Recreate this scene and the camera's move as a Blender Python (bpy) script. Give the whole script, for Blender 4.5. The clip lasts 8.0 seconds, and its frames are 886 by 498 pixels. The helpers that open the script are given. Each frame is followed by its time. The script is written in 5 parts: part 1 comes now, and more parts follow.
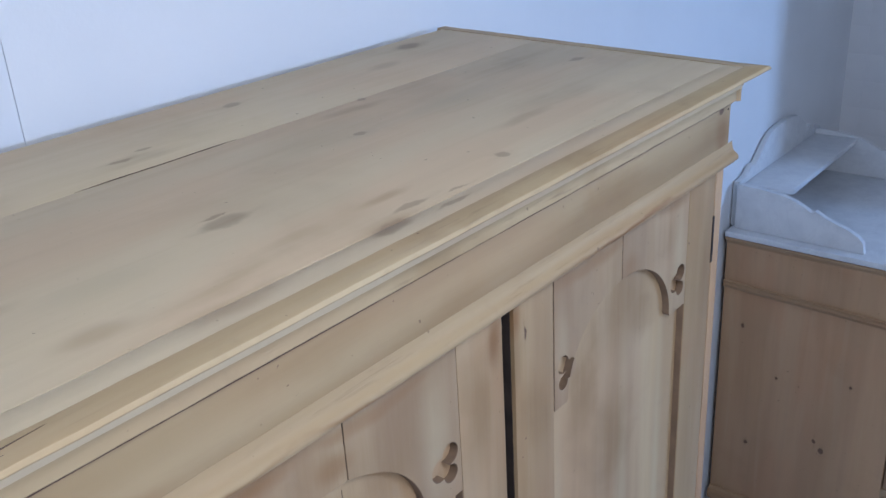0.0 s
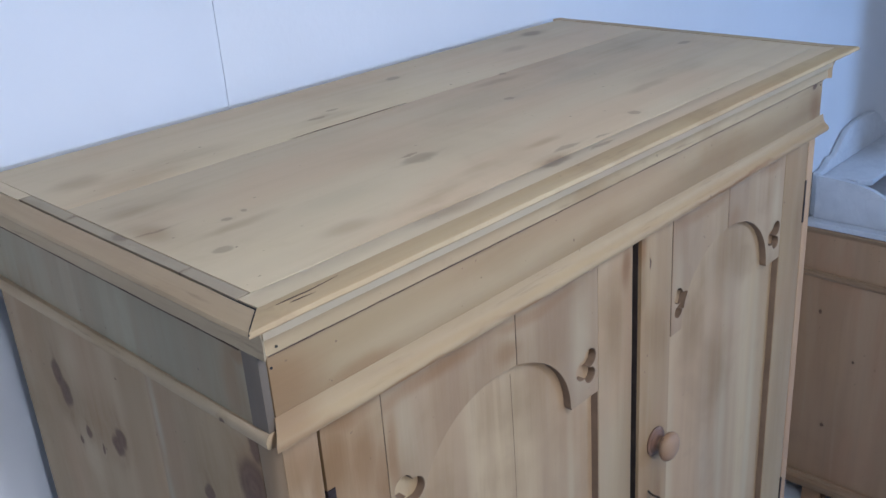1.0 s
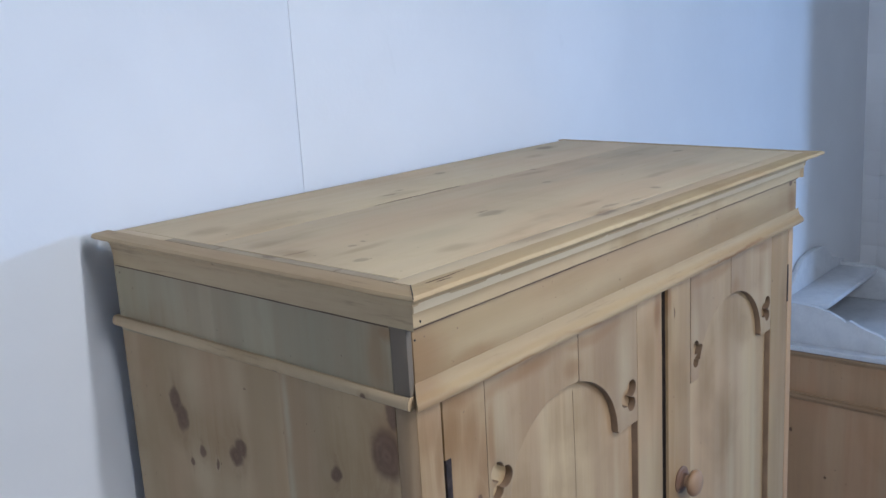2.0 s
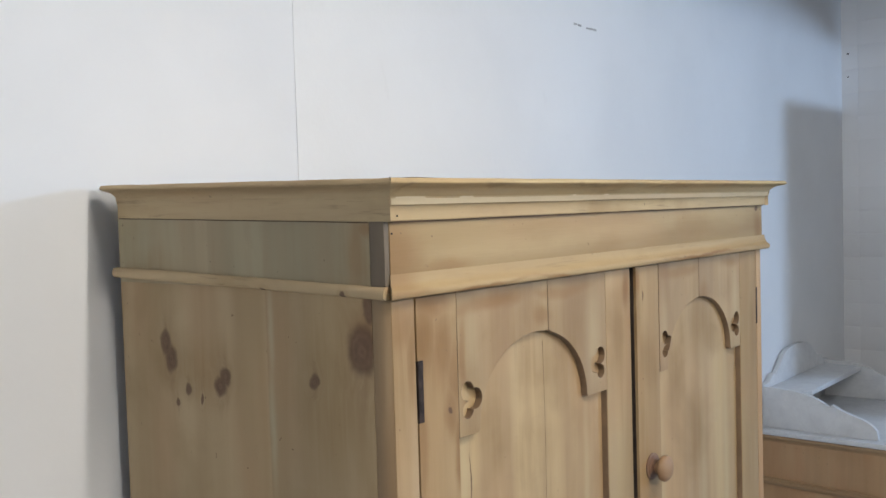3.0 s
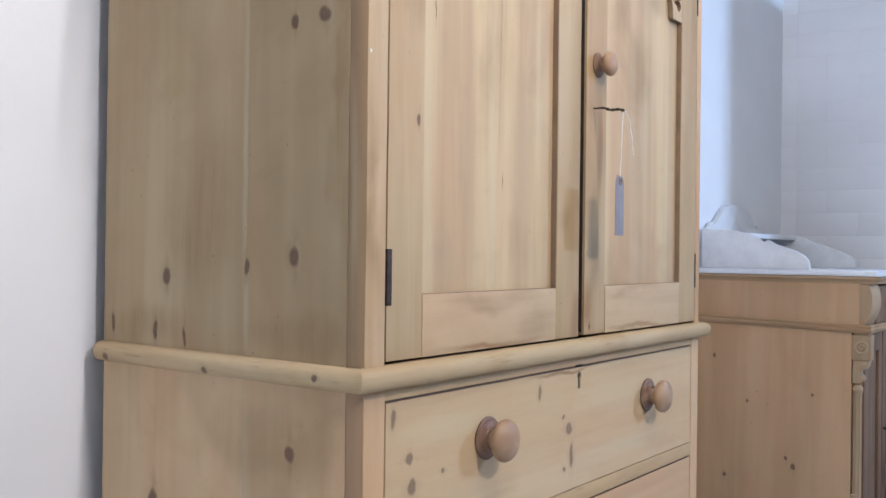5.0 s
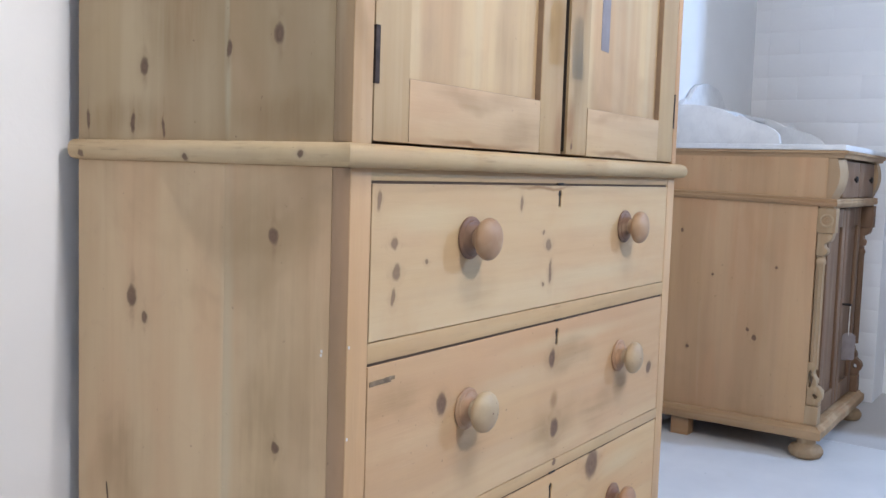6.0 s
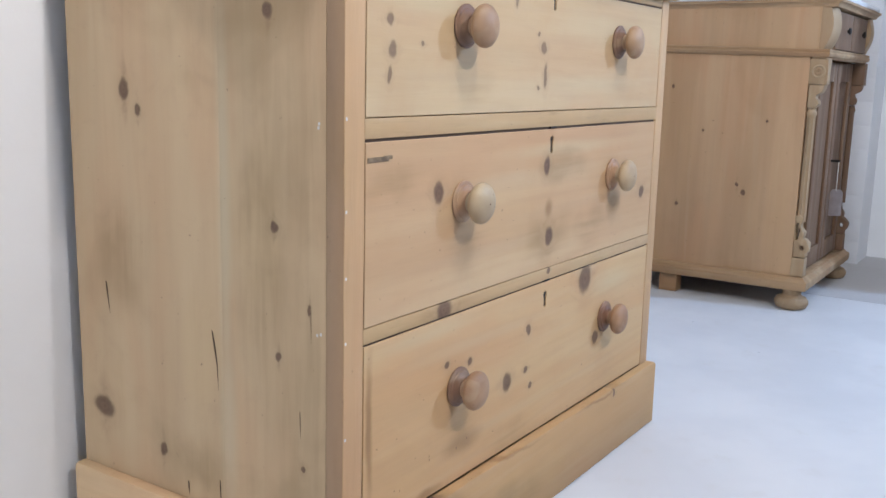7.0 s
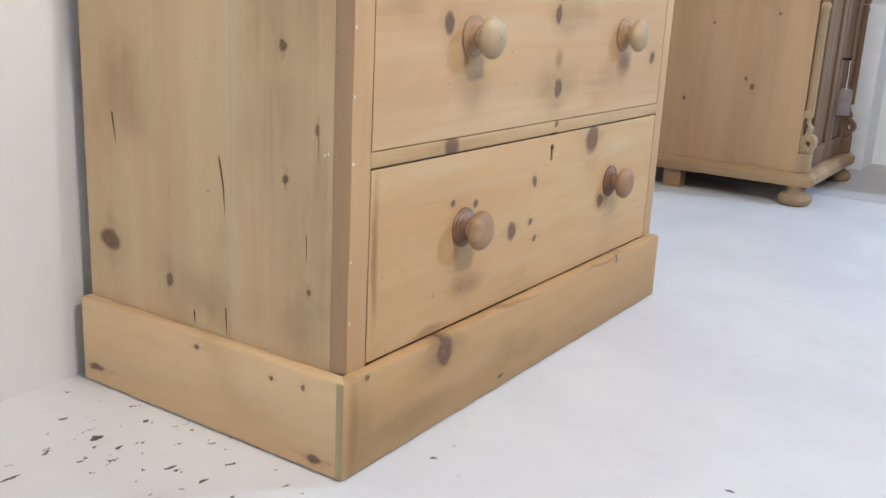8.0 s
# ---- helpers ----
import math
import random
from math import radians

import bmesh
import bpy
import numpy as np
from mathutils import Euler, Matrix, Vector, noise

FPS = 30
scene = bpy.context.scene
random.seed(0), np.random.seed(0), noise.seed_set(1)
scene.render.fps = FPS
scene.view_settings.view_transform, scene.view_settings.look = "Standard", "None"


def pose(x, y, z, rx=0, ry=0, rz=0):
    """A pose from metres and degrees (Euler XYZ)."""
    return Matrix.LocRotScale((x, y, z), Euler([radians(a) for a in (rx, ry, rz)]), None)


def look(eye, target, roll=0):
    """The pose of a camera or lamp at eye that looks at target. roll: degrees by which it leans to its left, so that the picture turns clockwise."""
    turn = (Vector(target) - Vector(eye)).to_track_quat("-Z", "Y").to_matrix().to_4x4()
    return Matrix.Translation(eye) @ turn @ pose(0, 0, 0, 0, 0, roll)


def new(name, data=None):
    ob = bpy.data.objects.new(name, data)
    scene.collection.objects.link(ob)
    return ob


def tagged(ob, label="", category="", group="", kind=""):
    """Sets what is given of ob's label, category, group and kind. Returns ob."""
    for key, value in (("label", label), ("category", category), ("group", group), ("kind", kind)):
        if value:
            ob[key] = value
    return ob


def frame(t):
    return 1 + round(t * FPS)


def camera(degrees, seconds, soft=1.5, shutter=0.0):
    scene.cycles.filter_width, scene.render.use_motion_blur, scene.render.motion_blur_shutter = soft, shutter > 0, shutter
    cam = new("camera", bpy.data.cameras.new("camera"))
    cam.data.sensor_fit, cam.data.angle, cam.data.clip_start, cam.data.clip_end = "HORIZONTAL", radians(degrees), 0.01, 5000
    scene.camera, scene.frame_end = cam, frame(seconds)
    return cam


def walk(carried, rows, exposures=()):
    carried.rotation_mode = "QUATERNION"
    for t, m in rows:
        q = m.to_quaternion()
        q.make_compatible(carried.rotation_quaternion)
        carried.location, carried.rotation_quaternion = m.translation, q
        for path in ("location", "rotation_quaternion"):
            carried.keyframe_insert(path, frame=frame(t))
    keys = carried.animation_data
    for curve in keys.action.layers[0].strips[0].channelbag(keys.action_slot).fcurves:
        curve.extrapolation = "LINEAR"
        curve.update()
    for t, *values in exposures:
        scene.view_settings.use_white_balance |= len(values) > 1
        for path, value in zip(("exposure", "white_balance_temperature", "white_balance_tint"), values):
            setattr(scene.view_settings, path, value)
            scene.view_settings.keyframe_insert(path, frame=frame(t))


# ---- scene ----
cam = camera(50.6, 8.0)
PATH = [
    (0, (-0.104, -0.416, 1.803), (1.289, 0.777, 1.005), -3.4),
    (0.2, (-0.145, -0.445, 1.818), (1.218, 0.786, 1.025), -4.3),
    (0.5, (-0.212, -0.471, 1.817), (1.111, 0.804, 1.029), -4.8),
    (0.7, (-0.249, -0.474, 1.813), (1.056, 0.811, 1.011), -4.3),
    (1, (-0.298, -0.47, 1.808), (1.019, 0.825, 1.041), -4.2),
    (1.2, (-0.334, -0.46, 1.801), (1.005, 0.834, 1.072), -4.3),
    (2.3, (-0.584, -0.54, 1.686), (0.935, 0.727, 1.393), -2.9),
    (2.5, (-0.592, -0.565, 1.64), (0.925, 0.72, 1.418), -2.4),
    (3, (-0.612, -0.579, 1.528), (0.923, 0.7, 1.44), -1.7),
    (3.3, (-0.624, -0.579, 1.408), (0.922, 0.69, 1.407), -1.8),
    (3.5, (-0.63, -0.584, 1.326), (0.916, 0.685, 1.356), -1.4),
    (3.7, (-0.637, -0.58, 1.233), (0.915, 0.68, 1.307), -1.0),
    (4, (-0.649, -0.594, 1.114), (0.904, 0.661, 1.22), -0.2),
    (4.2, (-0.655, -0.594, 1.062), (0.911, 0.644, 1.18), -0.1),
    (4.5, (-0.675, -0.613, 1.0), (0.903, 0.611, 1.098), 0.3),
    (4.7, (-0.688, -0.626, 0.961), (0.895, 0.595, 1.028), 0.5),
    (5, (-0.699, -0.623, 0.909), (0.904, 0.572, 0.916), 0.7),
    (5.2, (-0.702, -0.616, 0.887), (0.914, 0.562, 0.859), 0.9),
    (6.3, (-0.714, -0.6, 0.722), (0.941, 0.504, 0.517), 1.9),
    (6.5, (-0.72, -0.606, 0.697), (0.935, 0.493, 0.462), 1.5),
    (7, (-0.725, -0.602, 0.632), (0.918, 0.477, 0.267), 1.4),
    (7.3, (-0.733, -0.605, 0.599), (0.907, 0.455, 0.17), 1.7),
    (7.5, (-0.736, -0.604, 0.575), (0.906, 0.439, 0.109), 2.2),
    (8, (-0.744, -0.609, 0.526), (0.873, 0.446, 0.006), 2.9),
]
EXPOSURES = [(0.0, -0.27, 5120, 12), (1.0, -0.3, 5120, 12), (2.5, -0.2, 5970, 8), (3.0, -0.08, 6580, 7.5), (3.2, -0.08, 6560, 8), (3.5, -0.09, 6120, 9), (3.8, 0.0, 5850, 11), (4.5, 0.52, 5920, 13), (5.0, 0.6, 6050, 13), (6.5, 0.9, 6120, 11), (7.5, 0.93, 6330, 11), (8.0, 1.0, 6750, 10)]
walk(cam, [(t, look(eye, target, roll)) for t, eye, target, roll in PATH], EXPOSURES)

# ---- world, lamps ----
S = 0.82  # metres in one unit of the plan; all sizes below are in units of the plan


def lamp(name, eye, target, size_x, size_y, watts, colour):
    data = bpy.data.lights.new(name, "AREA")
    data.shape, data.size, data.size_y = "RECTANGLE", size_x * S, size_y * S
    data.energy, data.color = watts, colour
    ob = new(name, data)
    ob.matrix_world = look(Vector(eye) * S, Vector(target) * S)
    return ob


world = bpy.data.worlds.new("world")
world.use_nodes = True
scene.world = world
world.node_tree.nodes["Background"].inputs[0].default_value = (0.55, 0.62, 0.75, 1)
world.node_tree.nodes["Background"].inputs[1].default_value = 0.05
# unseen lamps placed from the shadows they throw; no fitting or opening is built
lamp("tube_lamp_over", (0.035, -1.25, 3.0), (0.065, -0.5, 0.5), 0.045, 1.2, 24, (1.0, 0.95, 0.89))
lamp("tube_lamp_front", (-0.055, -1.8, 2.3), (0.2, 0.0, 1.0), 0.13, 0.10, 11, (1.0, 0.95, 0.90))
# unseen lamp for the upper corner's cut-off; it also brightens the end wall
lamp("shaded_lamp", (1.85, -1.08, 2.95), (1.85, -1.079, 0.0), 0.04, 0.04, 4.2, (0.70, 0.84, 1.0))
# added cool fill for the cupboard's side; no window stands there
lamp("cool_fill_far", (-7.2, -0.45, 2.3), (0.0, 0.2, 1.0), 1.6, 0.9, 60, (0.82, 0.90, 1.0))
lamp("daylight_opening", (3.38, -3.0, 2.42), (0.9, 0.4, 1.2), 0.20, 0.07, 42, (0.47, 0.67, 1.0))


# ---- materials ----
def material(name):
    m = bpy.data.materials.new(name)
    m.use_nodes = True
    return m, m.node_tree, m.node_tree.nodes["Principled BSDF"]


def node(tree, kind, inputs=(), operation="", interpolation_type=""):
    n = tree.nodes.new(kind)
    if operation:
        n.operation = operation
    if interpolation_type:
        n.interpolation_type = interpolation_type
    for key, value in dict(inputs).items():
        if isinstance(value, bpy.types.NodeSocket):
            tree.links.new(value, n.inputs[key])
        else:
            n.inputs[key].default_value = value
    return n


def maths(tree, op, a, b=0.0, c=0.0):
    return node(tree, "ShaderNodeMath", {0: a, 1: b, 2: c}, operation=op).outputs[0]


def vmaths(tree, op, a, b=(0, 0, 0)):
    return node(tree, "ShaderNodeVectorMath", {0: a, 1: b}, operation=op).outputs[0]


def mix(tree, factor, a, b, blend="MIX"):
    n = tree.nodes.new("ShaderNodeMix")
    n.data_type, n.blend_type = "RGBA", blend
    for socket, value in ((n.inputs[0], factor), (n.inputs[6], a), (n.inputs[7], b)):
        if isinstance(value, bpy.types.NodeSocket):
            tree.links.new(value, socket)
        else:
            socket.default_value = value
    return n.outputs[2]


def ramp(tree, value, low, high, to_low=0.0, to_high=1.0):
    return node(tree, "ShaderNodeMapRange", {0: value, 1: low, 2: high, 3: to_low, 4: to_high}, interpolation_type="SMOOTHSTEP").outputs[0]


def noise_at(tree, vector, scale, detail=2.0, rough=0.5, distort=0.0):
    return node(tree, "ShaderNodeTexNoise", {"Vector": vector, "Scale": scale, "Detail": detail, "Roughness": rough, "Distortion": distort}).outputs[0]


def rgb(r, g, b):
    return (r, g, b, 1.0)


BIG = 1000.0


def pine(name, along, light, dark, knots=(), flat="y", stain=0.35, stain_colour=(0.30, 0.20, 0.12), rough=0.62, bare=1.0, sap=0.30, dark_patches=(), knotty=0.86, pales=(), tone=(0.80, 0.722, 0.61), patch_depth=1.0, browns=(), dash=0.0, streak=1.0, tails=1.0, tan=1.0, blond=(0.50, 0.405, 0.245)):
    """Stripped pine: the grain runs along one axis; knots are (u, v, half width, half height) on the face square to flat; dash: worn dark marks along the run."""
    m, t, shader = material(name)
    light, dark = [tuple(c * f for c, f in zip(wood, tone)) for wood in (light, dark)]
    where = node(t, "ShaderNodeTexCoord").outputs["Object"]
    chance = node(t, "ShaderNodeObjectInfo").outputs["Random"]
    shift = node(t, "ShaderNodeCombineXYZ", {0: maths(t, "MULTIPLY", chance, 3.1), 1: maths(t, "MULTIPLY", chance, 5.7), 2: maths(t, "MULTIPLY", chance, 4.3)}).outputs[0]
    placed = vmaths(t, "ADD", where, shift)
    wobble = node(t, "ShaderNodeTexNoise", {"Vector": where, "Scale": 34.0, "Detail": 4.0, "Roughness": 0.6}).outputs["Color"]
    slack = node(t, "ShaderNodeTexNoise", {"Vector": where, "Scale": 9.0, "Detail": 4.0}).outputs["Color"]

    def moved(by, amount):
        return vmaths(t, "ADD", where, vmaths(t, "MULTIPLY", vmaths(t, "SUBTRACT", by, (0.5, 0.5, 0.5)), (amount, amount, amount)))

    bent, easy, loose, calm = moved(wobble, 0.013), moved(slack, 0.03), moved(slack, 0.07), moved(wobble, 0.005)

    def nearest(spots, place, longer=1.0, wider=1.0):
        """How far off the nearest spot lies, in its own radii."""
        least = None
        for u, v, ru, rv in spots:
            centre = {"x": (0, u, v), "y": (u, 0, v), "z": (u, v, 0)}[flat]
            radius = {"x": [BIG, ru, rv], "y": [ru, BIG, rv], "z": [ru, rv, BIG]}[flat]
            radius = [r * (longer if axis == along else wider) for r, axis in zip(radius, "xyz")]
            off = vmaths(t, "SUBTRACT", place, tuple(c * S for c in centre))
            off = vmaths(t, "MULTIPLY", off, tuple(1 / (r * S) for r in radius))
            far = node(t, "ShaderNodeVectorMath", {0: off}, operation="LENGTH").outputs["Value"]
            least = far if least is None else maths(t, "MINIMUM", least, far)
        return least

    pinch = {"x": (0.07, 1, 1), "y": (1, 0.07, 1), "z": (1, 1, 0.07)}[along]
    run = vmaths(t, "MULTIPLY", placed, pinch)
    if knots:
        far, tail = nearest(knots, bent), nearest(knots, bent, 4.5, 0.85)
        halo = ramp(t, far, 3.2, 0.8)
        swing = maths(t, "MULTIPLY", halo, 0.008)
        run = vmaths(t, "ADD", run, node(t, "ShaderNodeCombineXYZ", {0: swing, 1: swing, 2: swing}).outputs[0])
    bands = noise_at(t, run, 11.0, 2.0, 0.5, 0.5)
    lines = noise_at(t, run, 75.0, 3.0, 0.65, 0.3)
    strips = noise_at(t, run, 32.0, 2.0, 0.5, 0.4)
    rings = maths(t, "SINE", maths(t, "MULTIPLY", noise_at(t, run, 7.0, 1.0, 0.4, 0.2), 95.0))
    pores = noise_at(t, run, 420.0, 2.0, 0.6)
    cloud = noise_at(t, placed, 5.5, 4.0, 0.55, 0.4)
    mottle = noise_at(t, placed, 24.0, 4.0, 0.6, 0.6)
    pink = noise_at(t, vmaths(t, "MULTIPLY", placed, {"x": (0.35, 1, 1), "y": (1, 0.35, 1), "z": (1, 1, 0.35)}[along]), 8.0, 2.0)
    colour = mix(t, ramp(t, bands, 0.34, 0.66), rgb(*light), rgb(*dark))
    colour = mix(t, maths(t, "MULTIPLY", ramp(t, pink, 0.48, 0.64), 0.34), colour, rgb(light[0] * 0.97, light[1] * 0.81, light[2] * 0.75))
    colour = mix(t, maths(t, "MULTIPLY", ramp(t, pink, 0.46, 0.32), 0.22), colour, rgb(light[0] * 1.04, light[1] * 1.03, light[2] * 0.90))
    colour = mix(t, maths(t, "MULTIPLY", ramp(t, rings, 0.0, 1.0), maths(t, "MULTIPLY", ramp(t, cloud, 0.35, 0.6), 0.11 * streak)), colour, rgb(0.27, 0.165, 0.095))
    colour = mix(t, maths(t, "MULTIPLY", ramp(t, strips, 0.50, 0.72), 0.15 * streak), colour, rgb(0.25, 0.155, 0.09))
    colour = mix(t, maths(t, "MULTIPLY", ramp(t, lines, 0.45, 0.75), 0.16 * streak), colour, rgb(0.29, 0.19, 0.11))
    colour = mix(t, maths(t, "MULTIPLY", ramp(t, strips, 0.44, 0.28), 0.20 * streak), colour, rgb(0.53, 0.42, 0.27))
    colour = mix(t, maths(t, "MULTIPLY", ramp(t, noise_at(t, run, 16.0, 1.0), 0.56, 0.72), sap), colour, rgb(0.515, 0.40, 0.25))
    colour = mix(t, maths(t, "MULTIPLY", ramp(t, cloud, 0.52, 0.74), stain), colour, rgb(stain_colour[0] * 1.04, stain_colour[1], stain_colour[2] * 0.78))
    colour = mix(t, maths(t, "MULTIPLY", ramp(t, mottle, 0.54, 0.74), 0.30 * stain), colour, rgb(*stain_colour))
    if pales:
        colour = mix(t, maths(t, "MULTIPLY", ramp(t, nearest(pales, calm), 1.6, 0.1), 0.42), colour, rgb(*blond))
    if browns:
        colour = mix(t, maths(t, "MULTIPLY", ramp(t, nearest(browns, easy), 1.5, 0.25), ramp(t, cloud, 0.30, 0.62, 0.42 * tan, 0.82 * tan)), colour, rgb(0.25, 0.135, 0.055))
    # brown smudges and broader darker patches, broken up by the grain
    if dark_patches:
        grain = maths(t, "ADD", maths(t, "MULTIPLY", lines, 0.30), maths(t, "MULTIPLY", cloud, 0.70))
        dirt = maths(t, "ADD", 0.08, maths(t, "MULTIPLY", ramp(t, grain, 0.36, 0.64), 0.40 * patch_depth))
        colour = mix(t, maths(t, "MULTIPLY", ramp(t, nearest(dark_patches, loose), 1.35, 0.2), dirt), colour, rgb(0.235, 0.145, 0.062))
    if dash:
        stretch = {"x": (0.07, 1, 1), "y": (1, 0.07, 1), "z": (1, 1, 0.07)}[along]
        marks = noise_at(t, vmaths(t, "MULTIPLY", placed, stretch), 240.0, 3.0, 0.65, 0.3)
        marks = maths(t, "MULTIPLY", ramp(t, marks, 0.54, 0.80), ramp(t, cloud, 0.40, 0.62))
        colour = mix(t, maths(t, "MULTIPLY", marks, dash), colour, rgb(0.105, 0.058, 0.030))
    if knots:
        stripes = ramp(t, maths(t, "ADD", maths(t, "MULTIPLY", lines, 0.5), maths(t, "MULTIPLY", wobble, 0.5)), 0.36, 0.60)
        colour = mix(t, maths(t, "MULTIPLY", ramp(t, tail, 1.15, 0.15), maths(t, "MULTIPLY", stripes, 0.40 * knotty * tails)), colour, rgb(0.17, 0.095, 0.050))
        colour = mix(t, maths(t, "MULTIPLY", halo, 0.16 * knotty), colour, rgb(0.24, 0.15, 0.08))
        year = maths(t, "SINE", maths(t, "ADD", maths(t, "MULTIPLY", far, 13.0), maths(t, "MULTIPLY", wobble, 9.0)))
        inner = mix(t, noise_at(t, where, 110.0, 3.0), rgb(0.062, 0.032, 0.020), rgb(0.155, 0.086, 0.053))
        inner = mix(t, maths(t, "MULTIPLY", ramp(t, year, -0.6, 1.0), 0.20), inner, rgb(0.22, 0.128, 0.075))
        rim = maths(t, "MULTIPLY", ramp(t, far, 0.55, 0.95), ramp(t, mottle, 0.34, 0.52, 0.25, 1.0))
        inner = mix(t, maths(t, "MULTIPLY", rim, 0.55), inner, rgb(0.062, 0.030, 0.018))
        colour = mix(t, maths(t, "MULTIPLY", ramp(t, far, 1.42, 0.70), knotty), colour, inner)
    speck = noise_at(t, placed, 130.0, 2.0, 0.5)
    colour = mix(t, maths(t, "MULTIPLY", ramp(t, speck, 0.74, 0.78), 0.55), colour, rgb(0.12, 0.07, 0.045))
    t.links.new(colour, shader.inputs["Base Color"])
    t.links.new(maths(t, "ADD", rough - 0.10, maths(t, "MULTIPLY", lines, 0.22)), shader.inputs["Roughness"])
    shader.inputs["Specular IOR Level"].default_value = 0.30
    height = maths(t, "ADD", maths(t, "MULTIPLY", lines, 0.6), maths(t, "ADD", maths(t, "MULTIPLY", pores, 0.3), maths(t, "MULTIPLY", cloud, 1.2)))
    bump = node(t, "ShaderNodeBump", {"Height": height, "Strength": 0.22 * bare, "Distance": 0.002})
    t.links.new(bump.outputs[0], shader.inputs["Normal"])
    return m


def plain(name, colour, rough, metal=0.0, vary=0.12, scale=30.0, bump=0.1, spec=0.5):
    """A plain surface with two scales of variation."""
    m, t, shader = material(name)
    where = node(t, "ShaderNodeTexCoord").outputs["Object"]
    big, fine = noise_at(t, where, scale, 3.0), noise_at(t, where, scale * 9, 3.0)
    both = maths(t, "ADD", maths(t, "MULTIPLY", big, 0.65), maths(t, "MULTIPLY", fine, 0.35))
    low = tuple(c * (1 - 1.6 * vary) for c in colour)
    t.links.new(mix(t, ramp(t, both, 0.35, 0.65), rgb(*low), rgb(*colour)), shader.inputs["Base Color"])
    t.links.new(ramp(t, fine, 0.2, 0.8, rough - 0.08, rough + 0.08), shader.inputs["Roughness"])
    shader.inputs["Metallic"].default_value = metal
    shader.inputs["Specular IOR Level"].default_value = spec
    t.links.new(node(t, "ShaderNodeBump", {"Height": both, "Strength": bump, "Distance": 0.002}).outputs[0], shader.inputs["Normal"])
    return m


GREYED = (0.80, 0.722, 0.58)
CREAM, HONEY = (0.60, 0.465, 0.295), (0.545, 0.395, 0.225)
SIDE_UPPER = [(0.423, 1.688, 0.013, 0.018), (0.411, 1.667, 0.014, 0.019), (0.292, 1.651, 0.012, 0.013), (0.303, 1.637, 0.013, 0.013), (0.121, 1.663, 0.009, 0.010), (0.040, 1.705, 0.024, 0.030), (0.117, 1.4035, 0.008, 0.010), (0.063, 1.407, 0.010, 0.010),
              (0.377, 1.07, 0.010, 0.013), (0.113, 1.099, 0.009, 0.013), (0.375, 1.629, 0.007, 0.009), (0.400, 1.608, 0.004, 0.006), (0.345, 1.616, 0.003, 0.008), (0.205, 1.085, 0.005, 0.010),
              (0.505, 0.995, 0.004, 0.014), (0.40, 0.99, 0.005, 0.014), (0.335, 0.985, 0.003, 0.014), (0.028, 1.755, 0.008, 0.022)]
SIDE_LOWER = [(0.119, 0.846, 0.010, 0.011), (0.402, 0.739, 0.011, 0.015), (0.372, 0.713, 0.007, 0.009), (0.111, 0.571, 0.007, 0.008), (0.477, 0.246, 0.026, 0.017), (0.340, 0.2085, 0.008, 0.010),
              (0.105, 0.397, 0.005, 0.006), (0.049, 0.467, 0.003, 0.008), (0.062, 0.249, 0.004, 0.005)]
DRAWER_KNOTS = [(0.066, 0.896, 0.0045, 0.013), (0.100, 0.839, 0.007, 0.008), (0.106, 0.800, 0.008, 0.010), (0.101, 0.7695, 0.004, 0.010), (0.174, 0.811, 0.0035, 0.0035), (0.428, 0.887, 0.005, 0.011), (0.504, 0.838, 0.0035, 0.0035),
                (0.523, 0.8195, 0.008, 0.009), (0.533, 0.773, 0.005, 0.018), (0.5085, 0.7524, 0.0035, 0.004), (0.220, 0.607, 0.012, 0.014), (0.5524, 0.622, 0.010, 0.015), (0.571, 0.499, 0.014, 0.015), (0.991, 0.538, 0.012, 0.012),
                (0.731, 0.394, 0.024, 0.026), (0.4395, 0.266, 0.013, 0.015), (0.2525, 0.3415, 0.006, 0.006), (0.319, 0.3335, 0.006, 0.007), (0.511, 0.340, 0.008, 0.009), (0.505, 0.271, 0.007, 0.006),
                (0.523, 0.237, 0.006, 0.006), (0.793, 0.265, 0.012, 0.013)]
DOOR_KNOTS = [(0.112, 1.282, 0.0035, 0.006), (0.106, 1.624, 0.003, 0.003), (0.330, 1.215, 0.001, 0.006), (0.590, 1.715, 0.002, 0.007), (0.700, 1.62, 0.002, 0.004), (0.155, 1.52, 0.0012, 0.03), (0.160, 1.44, 0.0012, 0.012), (0.590, 0.985, 0.003, 0.005)]
TOP_KNOTS = [(0.967, 0.474, 0.020, 0.012), (0.592, 0.445, 0.011, 0.008), (0.699, 0.320, 0.006, 0.005), (0.050, 0.105, 0.009, 0.006), (0.338, 0.1415, 0.022, 0.011), (0.414, 0.011, 0.022, 0.009), (0.594, 0.2195, 0.008, 0.006),
             (0.335, 0.16, 0.010, 0.003), (0.095, 0.165, 0.004, 0.004), (0.12, 0.172, 0.003, 0.003), (1.022, 0.204, 0.012, 0.006), (0.62, 0.045, 0.007, 0.006), (0.49, 0.003, 0.020, 0.003), (0.46, 0.030, 0.020, 0.004), (0.52, 0.022, 0.012, 0.002), (0.034, 0.195, 0.014, 0.0018), (0.38, 0.372, 0.012, 0.004), (0.42, 0.385, 0.010, 0.003)]
PLINTH_KNOTS = [(0.2207, 0.120, 0.018, 0.021), (0.213, 0.147, 0.006, 0.012), (0.857, 0.133, 0.005, 0.007), (0.0293, 0.137, 0.004, 0.004), (0.399, 0.022, 0.006, 0.003)]
